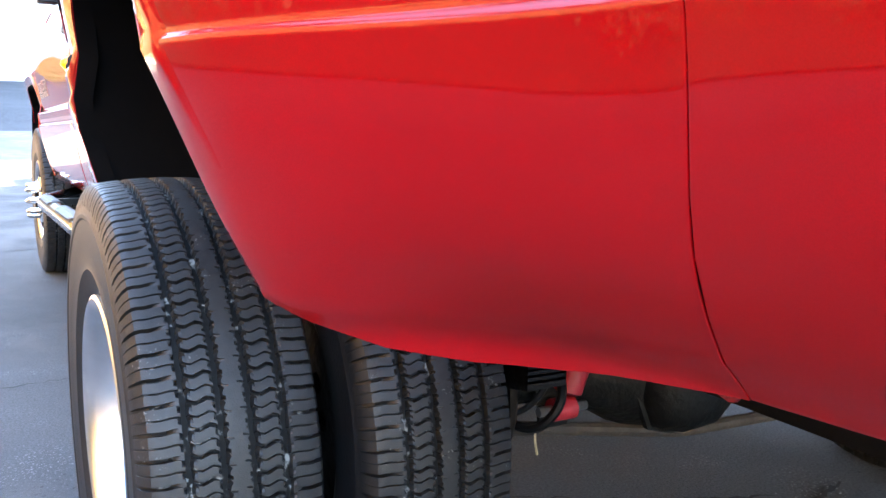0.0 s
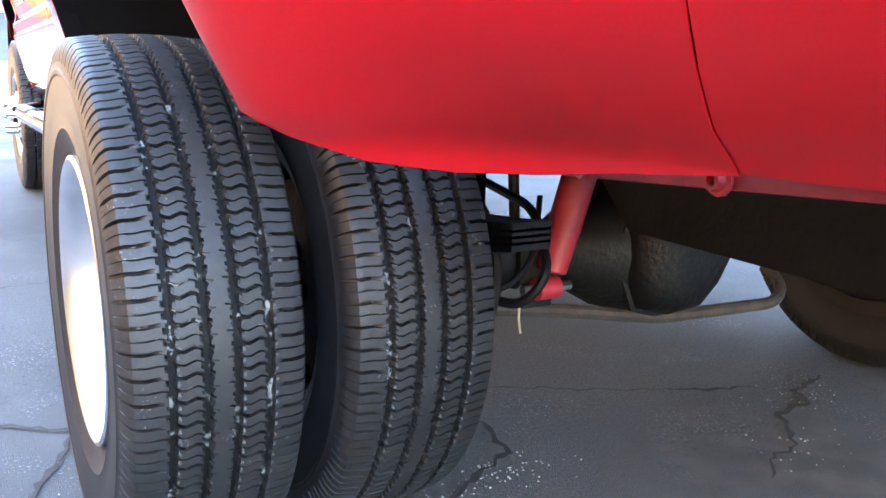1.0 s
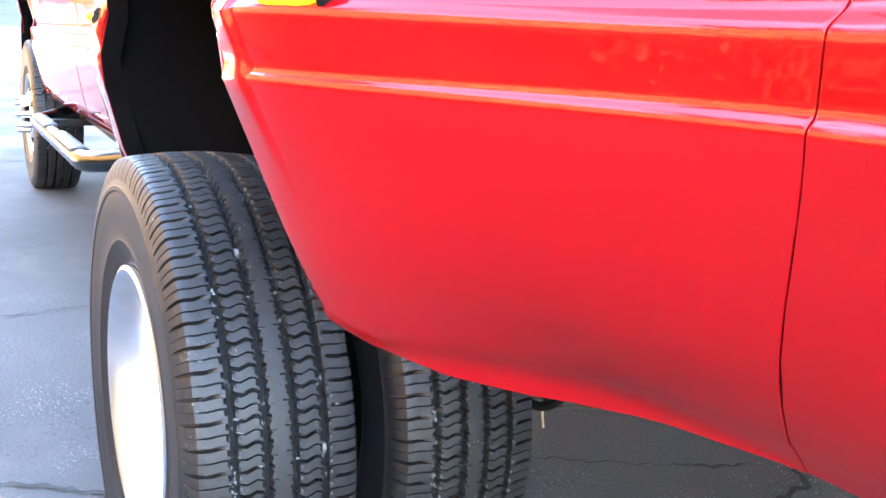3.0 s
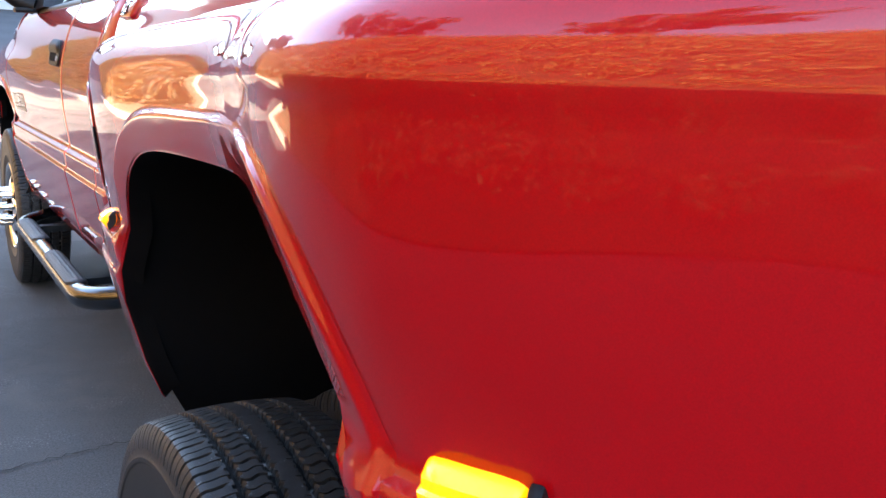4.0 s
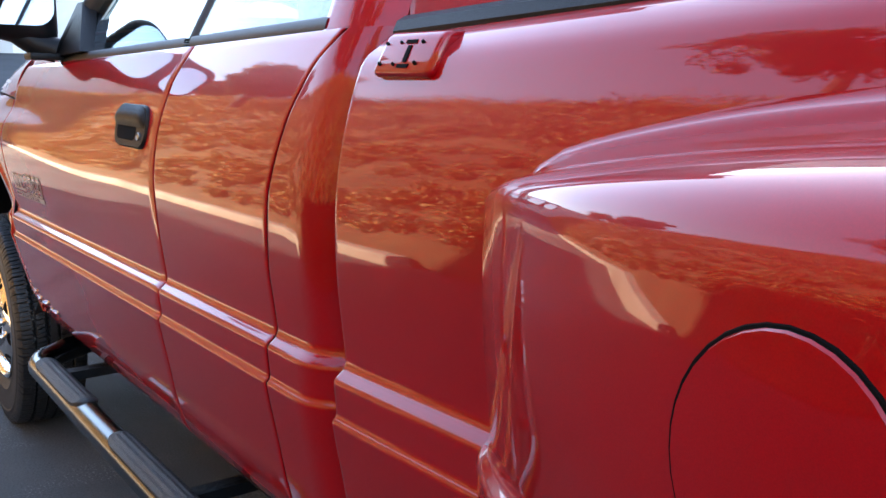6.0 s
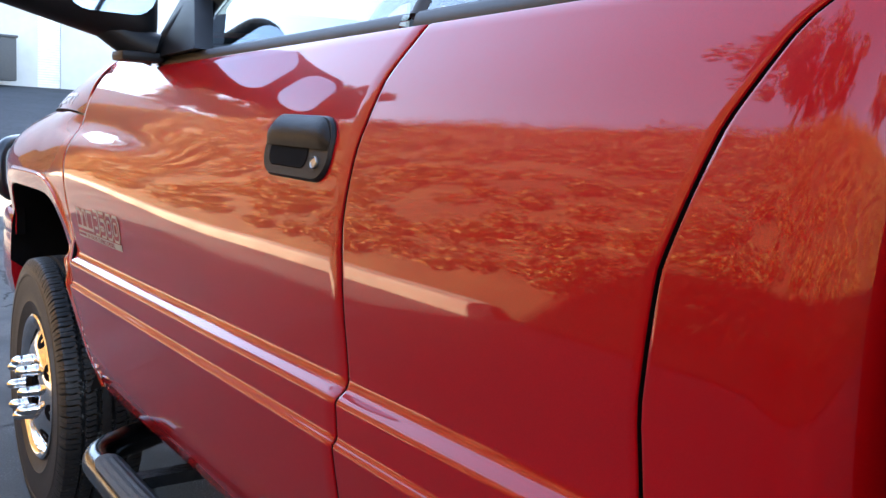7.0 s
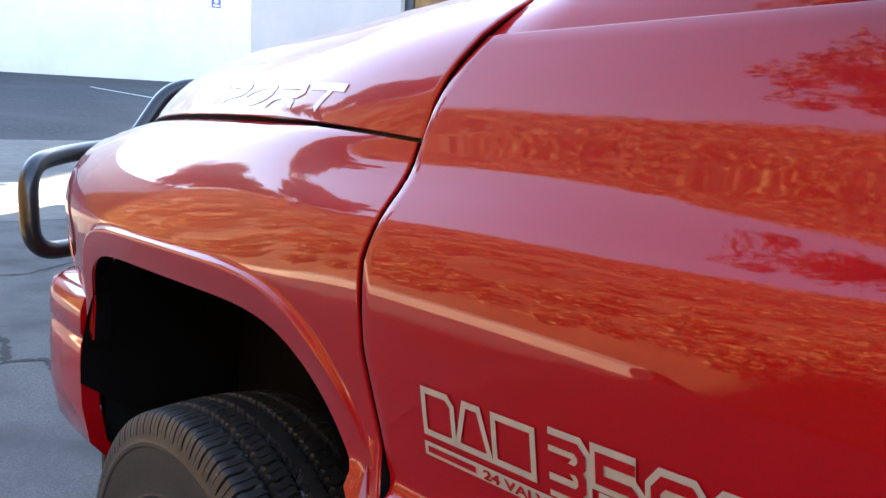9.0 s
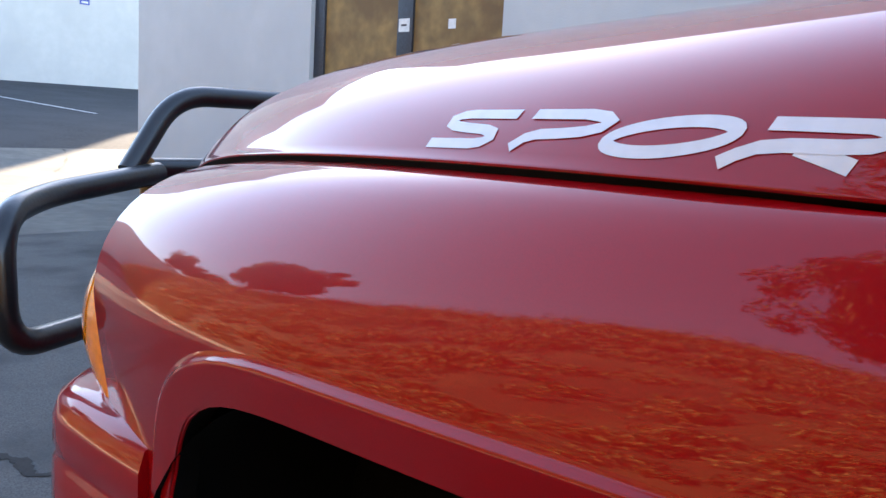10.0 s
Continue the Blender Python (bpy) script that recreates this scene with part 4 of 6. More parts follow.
for sgn in (-1, 1):
    rail = bmesh.new()
    cut = []
    for y, lift in ((-1.30, -0.03), (-0.44, -0.03), (-0.33, 0.075), (0.50, 0.085), (0.85, 0.0), (4.6, 0.0)):
        cut.append([rail.verts.new((sgn * x, y, z + lift)) for x, z in ((0.42, 0.56), (0.50, 0.56), (0.50, 0.72), (0.42, 0.72))])
    for a, b in zip(cut, cut[1:]):
        for k in range(4):
            rail.faces.new((a[k], a[(k + 1) % 4], b[(k + 1) % 4], b[k]))
    rail.faces.new(cut[0])
    rail.faces.new(cut[-1][::-1])
    part("frame_rail", rail, M_RAIL, truck, "black painted frame rail", smooth=False)
    for k in range(4):
        l = 0.66 - 0.11 * k
        pts = [(sgn * 0.615, y, 0.452 + 0.015 * k + (0.16 - 0.02 * k) * (abs(y) / 0.7) ** 2) for y in spread(-0.36, l, 9)]
        leaf = bmesh.new()
        vs = []
        for x, y, z in pts:
            vs.append([leaf.verts.new((x - 0.035, y, z)), leaf.verts.new((x + 0.035, y, z)), leaf.verts.new((x + 0.035, y, z + 0.014)), leaf.verts.new((x - 0.035, y, z + 0.014))])
        for a, b in zip(vs, vs[1:]):
            for q in range(4):
                leaf.faces.new((a[q], a[(q + 1) % 4], b[(q + 1) % 4], b[q]))
        leaf.faces.new(vs[0])
        leaf.faces.new(vs[-1][::-1])
        part("leaf_spring", leaf, M_UNDER, truck, smooth=False)
for y in (-1.05, 0.75):
    part("cross_member", box(-0.42, 0.42, y - 0.04, y + 0.04, 0.58, 0.68, 0.01), M_UNDER, truck)
part("fuel_tank", box(-0.40, 0.10, 0.95, 1.9, 0.42, 0.62, 0.04, 3), M_UNDER, truck)
part("bed_underside", box(-0.60, 0.60, BED_R, BED_F, 0.735, 0.775), M_RAIL, truck)
part("spare_tyre_well", box(0.15, 0.80, -1.15, -0.45, 0.60, 0.73, 0.05, 3), M_RAIL, truck)
for sgn in (-1, 1):
    top, bot = Vector((sgn * 0.268, -0.09, 0.72)), Vector((sgn * 0.383, -0.09, 0.345))
    d = (bot - top).normalized()
    sh = part("shock_absorber", tube([top, top + d * 0.02, top + d * 0.27, bot - d * 0.035, bot - d * 0.03], [0.030, 0.033, 0.033, 0.029, 0.019], 18), M_SHOCK, truck, "red shock absorber")
    part("shock_eye", tube([bot + Vector((-0.024, 0, 0)), bot + Vector((0.024, 0, 0))], 0.022, 14), M_SHOCK, sh)
    part("shock_bracket", box(bot.x - 0.034, bot.x + 0.034, -0.065, -0.055, 0.30, 0.40, 0.003), M_UNDER, sh)
    part("shock_bolt", tube([bot + Vector((-0.055, 0, 0)), bot + Vector((0.055, 0, 0))], 0.010, 8), M_STEEL, sh)
part("sway_bar", tube(rounded([(-0.50, 0.20, 0.33), (-0.50, -0.03, 0.305), (-0.28, -0.05, 0.275), (-0.05, -0.06, 0.235), (0.30, -0.06, 0.225), (0.36, -0.03, 0.25), (0.36, 0.06, 0.32)], 0.05), 0.014, 10), M_RUST, truck, "rusty sway bar")
part("brake_line", tube(rounded([(-0.60, -0.10, 0.36), (-0.50, -0.14, 0.37), (-0.45, -0.14, 0.42), (-0.40, -0.08, 0.52)], 0.05), 0.006, 8), M_BLACK, truck)
for x in (-0.60, 0.60):
    dr = revolve([(-0.05, 0.055), (-0.05, 0.15), (-0.03, 0.165), (0.04, 0.165), (0.06, 0.15), (0.06, 0.055)], 28)
    bmesh.ops.transform(dr, matrix=Matrix.Translation((x, 0, 0.394)), verts=dr.verts)
    part("brake_drum", dr, M_DRUM, truck, "dark rusty brake drum")
for sgn in (-1, 1):
    # clamps that hold the leaf spring on the axle
    for y in (-0.075, 0.075):
        part("spring_clamp", tube(rounded([(sgn * 0.575, y, 0.30), (sgn * 0.575, y, 0.535), (sgn * 0.655, y, 0.535), (sgn * 0.655, y, 0.30)], 0.03), 0.008, 8), M_UNDER, truck)
    part("spring_plate", box(sgn * 0.56, sgn * 0.67, -0.10, 0.10, 0.305, 0.325, 0.004), M_UNDER, truck)
    # link and bracket at the end of the sway bar
    part("sway_bar_link", tube([(sgn * 0.36, 0.05, 0.31), (sgn * 0.37, 0.04, 0.42), (sgn * 0.39, 0.03, 0.60)], 0.011, 8), M_RUST, truck)
    part("link_bush", tube([(sgn * 0.345, 0.05, 0.335), (sgn * 0.40, 0.05, 0.335)], 0.022, 10), M_UNDER, truck)
    part("axle_bracket", box(sgn * 0.33, sgn * 0.43, -0.07, -0.055, 0.35, 0.46, 0.004), M_DRUM, truck)
    plate = revolve([(0.0, 0.06), (0.0, 0.155), (0.010, 0.165), (0.022, 0.165)], 32)
    bmesh.ops.transform(plate, matrix=Matrix.Translation((sgn * 0.528, 0, 0.394)) @ Matrix.Rotation(0 if sgn > 0 else math.pi, 4, "Z"), verts=plate.verts)
    plate = part("brake_backing_plate", plate, M_DRUM, truck, "dark rusty brake backing plate")
    for k in range(4):
        a = radians(35 + 37 * k)
        b = box(sgn * 0.517, sgn * 0.527, -0.012 + 0.115 * math.cos(a), 0.012 + 0.115 * math.cos(a), 0.386 + 0.115 * math.sin(a), 0.402 + 0.115 * math.sin(a), 0.002)
        part("plate_bolt", b, M_STEEL, plate)
part("handbrake_cable", tube(rounded([(-0.55, -0.03, 0.36), (-0.50, -0.17, 0.34), (-0.46, -0.20, 0.40), (-0.42, -0.10, 0.50), (-0.40, 0.3, 0.55)], 0.06), 0.009, 8), M_BLACK, truck, "black sagging cable")
part("dry_stalk", tube([(-0.44, -0.085, 0.315), (-0.442, -0.088, 0.29), (-0.438, -0.09, 0.262)], 0.0025, 5), M_STRAW, truck, "dry stalk caught on the axle")
part("exhaust_pipe", tube(rounded([(0.45, 2.5, 0.5), (0.45, 0.6, 0.5), (0.5, 0.3, 0.62), (0.55, -0.3, 0.62), (0.75, -0.9, 0.55), (0.9, -1.1, 0.52)], 0.12), 0.035, 12), M_RUST, truck)
part("engine_block", box(-0.35, 0.35, 3.2, 4.4, 0.45, 1.05, 0.05), M_UNDER, truck)
part("front_axle_beam", tube([(-0.75, 3.925, 0.394), (0.75, 3.925, 0.394)], 0.05, 12), M_UNDER, truck)


# ---------------- fittings on the truck's side ----------------
def step_bar(sgn):
    line = rounded([(sgn * 0.84, 3.12, 0.50), (sgn * 1.015, 3.10, 0.465), (sgn * 1.015, 1.66, 0.50), (sgn * 0.80, 1.50, 0.56)], 0.14, 8)
    bar = part("step_bar", tube(line, 0.036, 18), M_STEP, truck, "polished tubular side step")
    for y0, y1 in ((2.985, 2.53), (2.285, 1.775)):
        # a pad let into the top of the tube: rounded ends, a raised rim and long ribs
        v, n, m = [], 29, 26
        for i in range(m):
            t = 0.5 - 0.5 * math.cos(math.pi * i / (m - 1))
            y = y1 + (y0 - y1) * t
            zc = 0.465 + (3.10 - y) / 1.44 * 0.035
            end = min(1.0, min(t, 1 - t) * (y0 - y1) / 0.055)
            half = 6 + 56 * (1 - (1 - end) ** 2) ** 0.5
            for k in range(n):
                q = k / (n - 1)
                a = radians(96 + half * (2 * q - 1))
                edge = min(1.0, min(q, 1 - q) * 14) * min(1.0, 0.1 + 4 * end)
                r = 0.0358 + edge * (0.0075 - (0.0022 * (0.5 - 0.5 * math.cos(12 * math.pi * q)) if 0.12 < q < 0.88 and end > 0.55 else 0.0))
                v.append((sgn * (1.015 + r * math.cos(a)), y, zc + r * math.sin(a)))
        f = [(i * n + k, i * n + k + 1, (i + 1) * n + k + 1, (i + 1) * n + k) for i in range(m - 1) for k in range(n - 1)]
        mesh_object("step_pad", v, f, M_PAD, bar, "black ribbed rubber step pad")
    for y in (2.85, 1.95):
        part("step_bracket", box(sgn * 0.80, sgn * 1.0, y - 0.02, y + 0.02, 0.475, 0.50), M_UNDER, bar)
    return bar


for s in (-1, 1):
    step_bar(s)


def door_handle(sgn, yc=2.172, zc=1.209, w=0.194, h=0.088):
    """A black paddle handle in a rounded bezel, with a lock."""
    wx = side(zc)
    tilt = math.atan2(side(zc - 0.05) - side(zc + 0.05), 0.10)
    base = Matrix.Translation((sgn * wx, yc, raked(yc, zc))) @ Matrix.Rotation((math.pi if sgn < 0 else 0), 4, "Z") @ Matrix.Rotation(-tilt, 4, "Y")

    def plate(w, h, d0, d1, r, n=7):
        bm = bmesh.new()
        loops = []
        for off, d in ((0, d0), (0, d1 - 0.004), (0.003, d1), ):
            ring = []
            for cx, cy, a0 in ((1, 1, 0), (-1, 1, 90), (-1, -1, 180), (1, -1, 270)):
                for k in range(n):
                    a = radians(a0 + 90 * k / (n - 1))
                    ring.append(bm.verts.new((d, cx * (w / 2 - r) + (r - off) * math.cos(a), cy * (h / 2 - r) + (r - off) * math.sin(a))))
            loops.append(ring)
        for a, b in zip(loops, loops[1:]):
            for k in range(len(a)):
                bm.faces.new((a[k], a[(k + 1) % len(a)], b[(k + 1) % len(b)], b[k]))
        bm.faces.new(loops[-1])
        return bm
    bez = part("door_handle", plate(w, h, -0.01, 0.006, 0.034), M_BLACK, front_door if sgn < 0 else truck, "black plastic door handle")
    bez.matrix_basis = base
    # near-black plate in place of the shaded hollow behind the paddle
    hol = plate(w * 0.62, h * 0.46, 0.0, 0.0072, 0.0185)
    o = part("handle_recess", hol, M_LINER_GAP_SHADE, bez)
    o.matrix_basis = Matrix.Translation((0, -w * 0.085, -h * 0.13))
    # paddle: a curved upper lip
    pad = bmesh.new()
    rows = []
    for i in range(9):
        t = i / 8
        row = []
        for k in range(21):
            s = -1 + 2 * k / 20
            half = (w / 2 - 0.006)
            y = s * half
            corner = 1 - abs(s) ** 6
            row.append(pad.verts.new((0.0065 + 0.0105 * math.sin(math.pi * min(1, t * 0.9 + 0.08)) * corner ** 0.5, y, -h * 0.02 + t * (h * 0.50) * (0.42 + 0.58 * max(0, 1 - abs(s) ** 7)))))
        rows.append(row)
    for a, b in zip(rows, rows[1:]):
        for k in range(20):
            pad.faces.new((a[k], a[k + 1], b[k + 1], b[k]))
    part("paddle", pad, M_BLACK, bez)
    lock = revolve([(0.004, 0.0085), (0.0085, 0.0085), (0.0095, 0.0075), (0.008, 0.0065), (0.008, 0.0001)], 18)
    o = part("door_lock", lock, M_BRASS, bez, "metal key lock")
    o.matrix_basis = Matrix.Translation((0, w * 0.335, -h * 0.22))
    return bez


door_handle(-1)
door_handle(1)


def mirror_unit(sgn):
    c = Vector((sgn * 1.1125, 2.965, 1.517))
    house = bmesh.new()
    bmesh.ops.create_cube(house, size=1, matrix=Matrix.Translation(c) @ Matrix.Diagonal((0.375, 0.12, 0.216, 1)))
    bmesh.ops.bevel(house, geom=house.edges[:], offset=0.058, segments=8, affect="EDGES", profile=0.5)
    for v in house.verts:
        v.co.z += 0.25 * (abs(v.co.x) - 1.1125) * (1 if v.co.z < c.z else 0.2)
    h = part("mirror_housing", house, M_BLACK, truck, "black towing door mirror with two glasses")
    line = rounded([(sgn * 0.935, 2.93, 1.372), (sgn * 0.985, 2.945, 1.388), (sgn * 1.045, 2.965, 1.435)], 0.03)
    part("mirror_arm", tube(line, [0.034] * len(line), 14), M_BLACK, h)
    # a black corner piece that rises to the pillar
    sail = [(2.70, 1.368), (2.985, 1.356), (2.925, 1.50), (2.875, 1.50)]
    v = [(sgn * (x - 0.50 * max(0.0, z - 1.38)), y, z) for x in (0.938, 0.900) for y, z in sail]
    mesh_object("mirror_sail", v, [(0, 1, 2, 3), (7, 6, 5, 4), (0, 4, 5, 1), (1, 5, 6, 2), (2, 6, 7, 3), (3, 7, 4, 0)], M_BLACK, h, "black corner piece", smooth=False)
    part("mirror_foot", box(sgn * 0.925, sgn * 1.012, 2.900, 2.978, 1.346, 1.366, 0.008), M_BLACK, h)
    for x0, x1, dz in ((0.944, 1.118, 0.082), (1.160, 1.268, 0.076)):
        ring = []
        for cx, cz, a0 in ((x1 - 0.046, dz - 0.046, 0), (x0 + 0.046, dz - 0.046, 90), (x0 + 0.046, 0.046 - dz, 180), (x1 - 0.046, 0.046 - dz, 270)):
            ring += [(cx + 0.046 * math.cos(radians(a0 + 18 * k)), c.z + cz + 0.046 * math.sin(radians(a0 + 18 * k))) for k in range(6)]
        gl = bmesh.new()
        loops = [[gl.verts.new((sgn * x, y, z)) for x, z in ring] for y in (2.9015, 2.9060)]
        for k in range(len(ring)):
            gl.faces.new((loops[0][k - 1], loops[0][k], loops[1][k], loops[1][k - 1]))
        gl.faces.new(loops[0])
        gl.faces.new(loops[1][::-1])
        part("mirror_glass", gl, M_MIRROR, h, "mirror glass", smooth=False)


mirror_unit(-1)
mirror_unit(1)

# fuel door on the front of the rear fender
def on_pod(y, z, lift=0.0):
    """A point on the fender's side and its outward direction."""
    def P(y, z):
        k = pod_lean(y, z)
        return Vector((-(side(z) + bulge(y) * k + 0.004), y, raked(y, z)))
    p = P(y, z)
    n = (P(y, z + 0.01) - p).cross(P(y - 0.01, z) - p).normalized()
    if n.x > 0:
        n = -n
    return p + n * lift, n


def oval_patch(yc, zc, ry, rz, lift, n=36, rings=5):
    bm = bmesh.new()
    loops = []
    for i in range(rings):
        f = 1 - i / (rings - 1) * 0.98
        loops.append([bm.verts.new(on_pod(yc + ry * f * math.cos(2 * math.pi * k / n), zc + rz * f * math.sin(2 * math.pi * k / n), lift - (0.002 if i == 0 else 0))[0]) for k in range(n)])
        if i == 0:
            loops.append([bm.verts.new(on_pod(yc + ry * 0.98 * math.cos(2 * math.pi * k / n), zc + rz * 0.98 * math.sin(2 * math.pi * k / n), lift)[0]) for k in range(n)])
    for a, b in zip(loops, loops[1:]):
        for k in range(n):
            bm.faces.new((a[k], a[(k + 1) % n], b[(k + 1) % n], b[k]))
    bm.faces.new(loops[-1])
    return bm


fuel = part("fuel_door", oval_patch(0.566, 1.052, 0.077, 0.088, 0.0026), M_PAINT, truck, "round red fuel door")
part("fuel_door_gap", oval_patch(0.566, 1.052, 0.0802, 0.0915, 0.0010), M_LINER_GAP_SHADE, fuel)
# near-black oval laid on the door stands in for a shaded notch
part("finger_notch", oval_patch(0.494, 1.042, 0.010, 0.028, 0.0032, 16, 3), M_LINER_GAP_SHADE, fuel)


def side_marker(y, z, length, lift):
    bm = bmesh.new()
    rows = []
    for t in (-1, -0.97, -0.9, -0.8, -0.5, 0, 0.5, 0.8, 0.9, 0.97, 1):
        row = []
        for s in (-1, -0.93, -0.6, 0, 0.6, 0.93, 1):
            p, n = on_pod(y + t * length / 2, z + s * 0.0158 * max(0.6, 1 - 0.4 * abs(t) ** 8))
            row.append(bm.verts.new(p + n * lift * max(0.02, (1 - abs(t) ** 12) * (1 - s ** 8))))
        rows.append(row)
    for a, b in zip(rows, rows[1:]):
        for k in range(6):
            bm.faces.new((a[k], a[k + 1], b[k + 1], b[k]))
    return bm


for y, z, length, lift in ((0.494, 0.915, 0.052, 0.022), (-0.652, 0.914, 0.064, 0.016)):
    lamp = part("side_marker_lamp", side_marker(y, z, length, lift), M_MARKER, truck, "amber marker lamp")
    part("lamp_end", side_marker(y - length / 2 - 0.004, z, 0.009, 0.0115), M_BLACK, lamp, "black end of the lamp housing")

# stone chips along the lower front edge of the door
def stone_chips():
    rnd = random.Random(21)
    v, f = [], []
    for zc, back, size in ((0.735, 0.016, 0.010), (0.722, 0.022, 0.006), (0.695, 0.020, 0.009), (0.668, 0.026, 0.012), (0.655, 0.045, 0.006), (0.632, 0.034, 0.011), (0.615, 0.040, 0.008), (0.612, 0.062, 0.005)):
        yc = lerp(zc, DOOR_FRONT) - GAP - back
        n, o = 7, len(v)
        for k in range(n):
            a = 2 * math.pi * k / n
            r = size * rnd.uniform(0.45, 1.0)
            y, z = yc + r * math.cos(a), zc + 0.7 * r * math.sin(a)
            v.append((-(body_w(y, z) + 0.0009), y, raked(y, z)))
        f.append(tuple(range(o, o + n)))
    tagged(mesh_object("stone_chips", v, f, M_CHIP, front_door, "pale stone chips in the paint", False), kind="stuff")


stone_chips()


# tonneau bracket at the front of the bed rail
def latch_block(y0, y1, z0, z1):
    """A small red block whose face leans back, with a slotted plate and screw holes."""
    bm = box(-0.968, -0.925, y0, y1, z0, z1, 0.010, 4)
    for v in bm.verts:
        v.co.x += 0.52 * max(0.0, v.co.z - z0 - 0.012)
        v.co.y -= 0.12 * (v.co.z - z0)
    b = part("rail_bracket", bm, M_PAINT, truck, "red painted latch block on the bed rail")
    face = lambda z: -0.9685 + 0.52 * max(0.0, z - z0 - 0.012)
    h, w = z1 - z0, y1 - y0
    for fy, fz, r in ((0.86, 0.30, 0.0035), (0.86, 0.74, 0.0035), (0.62, 0.30, 0.003), (0.62, 0.76, 0.003), (0.25, 0.32, 0.0035), (0.25, 0.76, 0.0035)):
        z = z0 + h * fz
        s = revolve([(0, 0.0001), (0, r), (0.0015, r * 0.9), (0.0015, 0.0001)], 8)
        bmesh.ops.transform(s, matrix=Matrix.Translation((face(z) + 0.0002, y0 + w * fy, z)) @ Matrix.Rotation(math.pi, 4, "Z") @ Matrix.Rotation(0.48, 4, "Y"), verts=s.verts)
        part("bracket_screw", s, M_LINER_GAP_SHADE, b)
    for fy0, fy1, fz0, fz1 in ((0.36, 0.54, 0.22, 0.30), (0.36, 0.54, 0.74, 0.82), (0.42, 0.48, 0.34, 0.70)):
        za, zb_ = z0 + h * fz0, z0 + h * fz1
        ya, yb = y0 + w * fy0, y0 + w * fy1
        mesh_object("bracket_slot", [(face(za) - 0.0008, ya, za), (face(za) - 0.0008, yb, za), (face(zb_) - 0.0008, yb, zb_), (face(zb_) - 0.0008, ya, zb_),
                                     (face(za) + 0.002, ya, za), (face(za) + 0.002, yb, za), (face(zb_) + 0.002, yb, zb_), (face(zb_) + 0.002, ya, zb_)],
                    [(0, 1, 2, 3), (0, 1, 5, 4), (1, 2, 6, 5), (2, 3, 7, 6), (3, 0, 4, 7)], M_LINER_GAP_SHADE, b, smooth=False)
    return b


latch_block(1.155, 1.275, 1.318, 1.372)
latch_block(0.035, 0.143, 1.362, 1.412)

# ---------------- front end ----------------
def bumper():
    sec = [(0.60, -0.05), (0.64, -0.015), (0.72, 0.0), (0.80, 0.002), (0.843, 0.0), (0.850, -0.0035), (0.857, -0.0035), (0.864, 0.0), (0.905, 0.0), (0.930, -0.008), (0.945, -0.03), (0.948, -0.07)]
    plan = []
    for a in spread(0, 1, 30):
        if a < 0.32:
            y = 4.43 + (4.64 - 4.43) * (a / 0.32)
            x = -0.950 + 0.012 * (a / 0.32) ** 2
        elif a < 0.62:
            t = (a - 0.32) / 0.30 * math.pi / 2
            y, x = 4.64 + 0.24 * math.sin(t), -0.938 + 0.34 * (1 - math.cos(t))
        else:
            t = (a - 0.62) / 0.38
            y, x = 4.88 + 0.06 * t, -0.598 * (1 - t)
        plan.append((x, y))
    for sgn in (-1, 1):
        v, f = [], []
        for i, (x, y) in enumerate(plan):
            p0, p1 = plan[max(0, i - 1)], plan[min(len(plan) - 1, i + 1)]
            d = Vector((p1[0] - p0[0], p1[1] - p0[1])).normalized()
            nx, ny = -d.y, d.x
            for z, o in sec:
                v.append((-sgn * (x + nx * o), y + ny * o, raked(y, z)))
        m = len(sec)
        f = [(i * m + j, (i + 1) * m + j, (i + 1) * m + j + 1, i * m + j + 1) for i in range(len(plan) - 1) for j in range(m - 1)]
        # return at the wheel arch
        b0 = len(v)
        for j in range(m):
            x, y, z = v[j]
            v.append((x * 0.965, y - 0.004, z))
        f += [(j, j + 1, b0 + j + 1, b0 + j) for j in range(m - 1)]
        mesh_object("front_bumper", v, f, M_PAINT, truck, "red painted front bumper")


bumper()


def corner_lamp(sgn):
    """A lens that stands proud of the fender's front edge, amber with a clear tip."""
    n, m = 17, 11
    v = []
    for i in range(n):
        t = i / (n - 1)
        z = 0.944 + 0.226 * t
        for j in range(m):
            s = j / (m - 1)
            y = 4.567 + s * 0.170 * (1 - t ** 2.6) ** 0.7 * (1 - 0.45 * (1 - t) ** 4) - 0.008 * t * t
            w = 0.894 + 0.012 * t - 0.020 * s ** 3 - 0.012 * t ** 3
            w += 0.007 * math.sin(math.pi * s) * math.sin(math.pi * max(0.02, min(0.98, t))) ** 0.5
            v.append((sgn * w, y, raked(y, z)))
    f = [(i * m + j, i * m + j + 1, (i + 1) * m + j + 1, (i + 1) * m + j) for i in range(n - 1) for j in range(m - 1)]
    cut = 13 * (m - 1)
    lamp = mesh_object("corner_lamp", v, f[:cut], M_AMBER, truck, "amber corner lamp")
    mesh_object("clear_tip", v, f[cut:], M_LAMPGLASS, lamp, "clear upper tip of the lens")


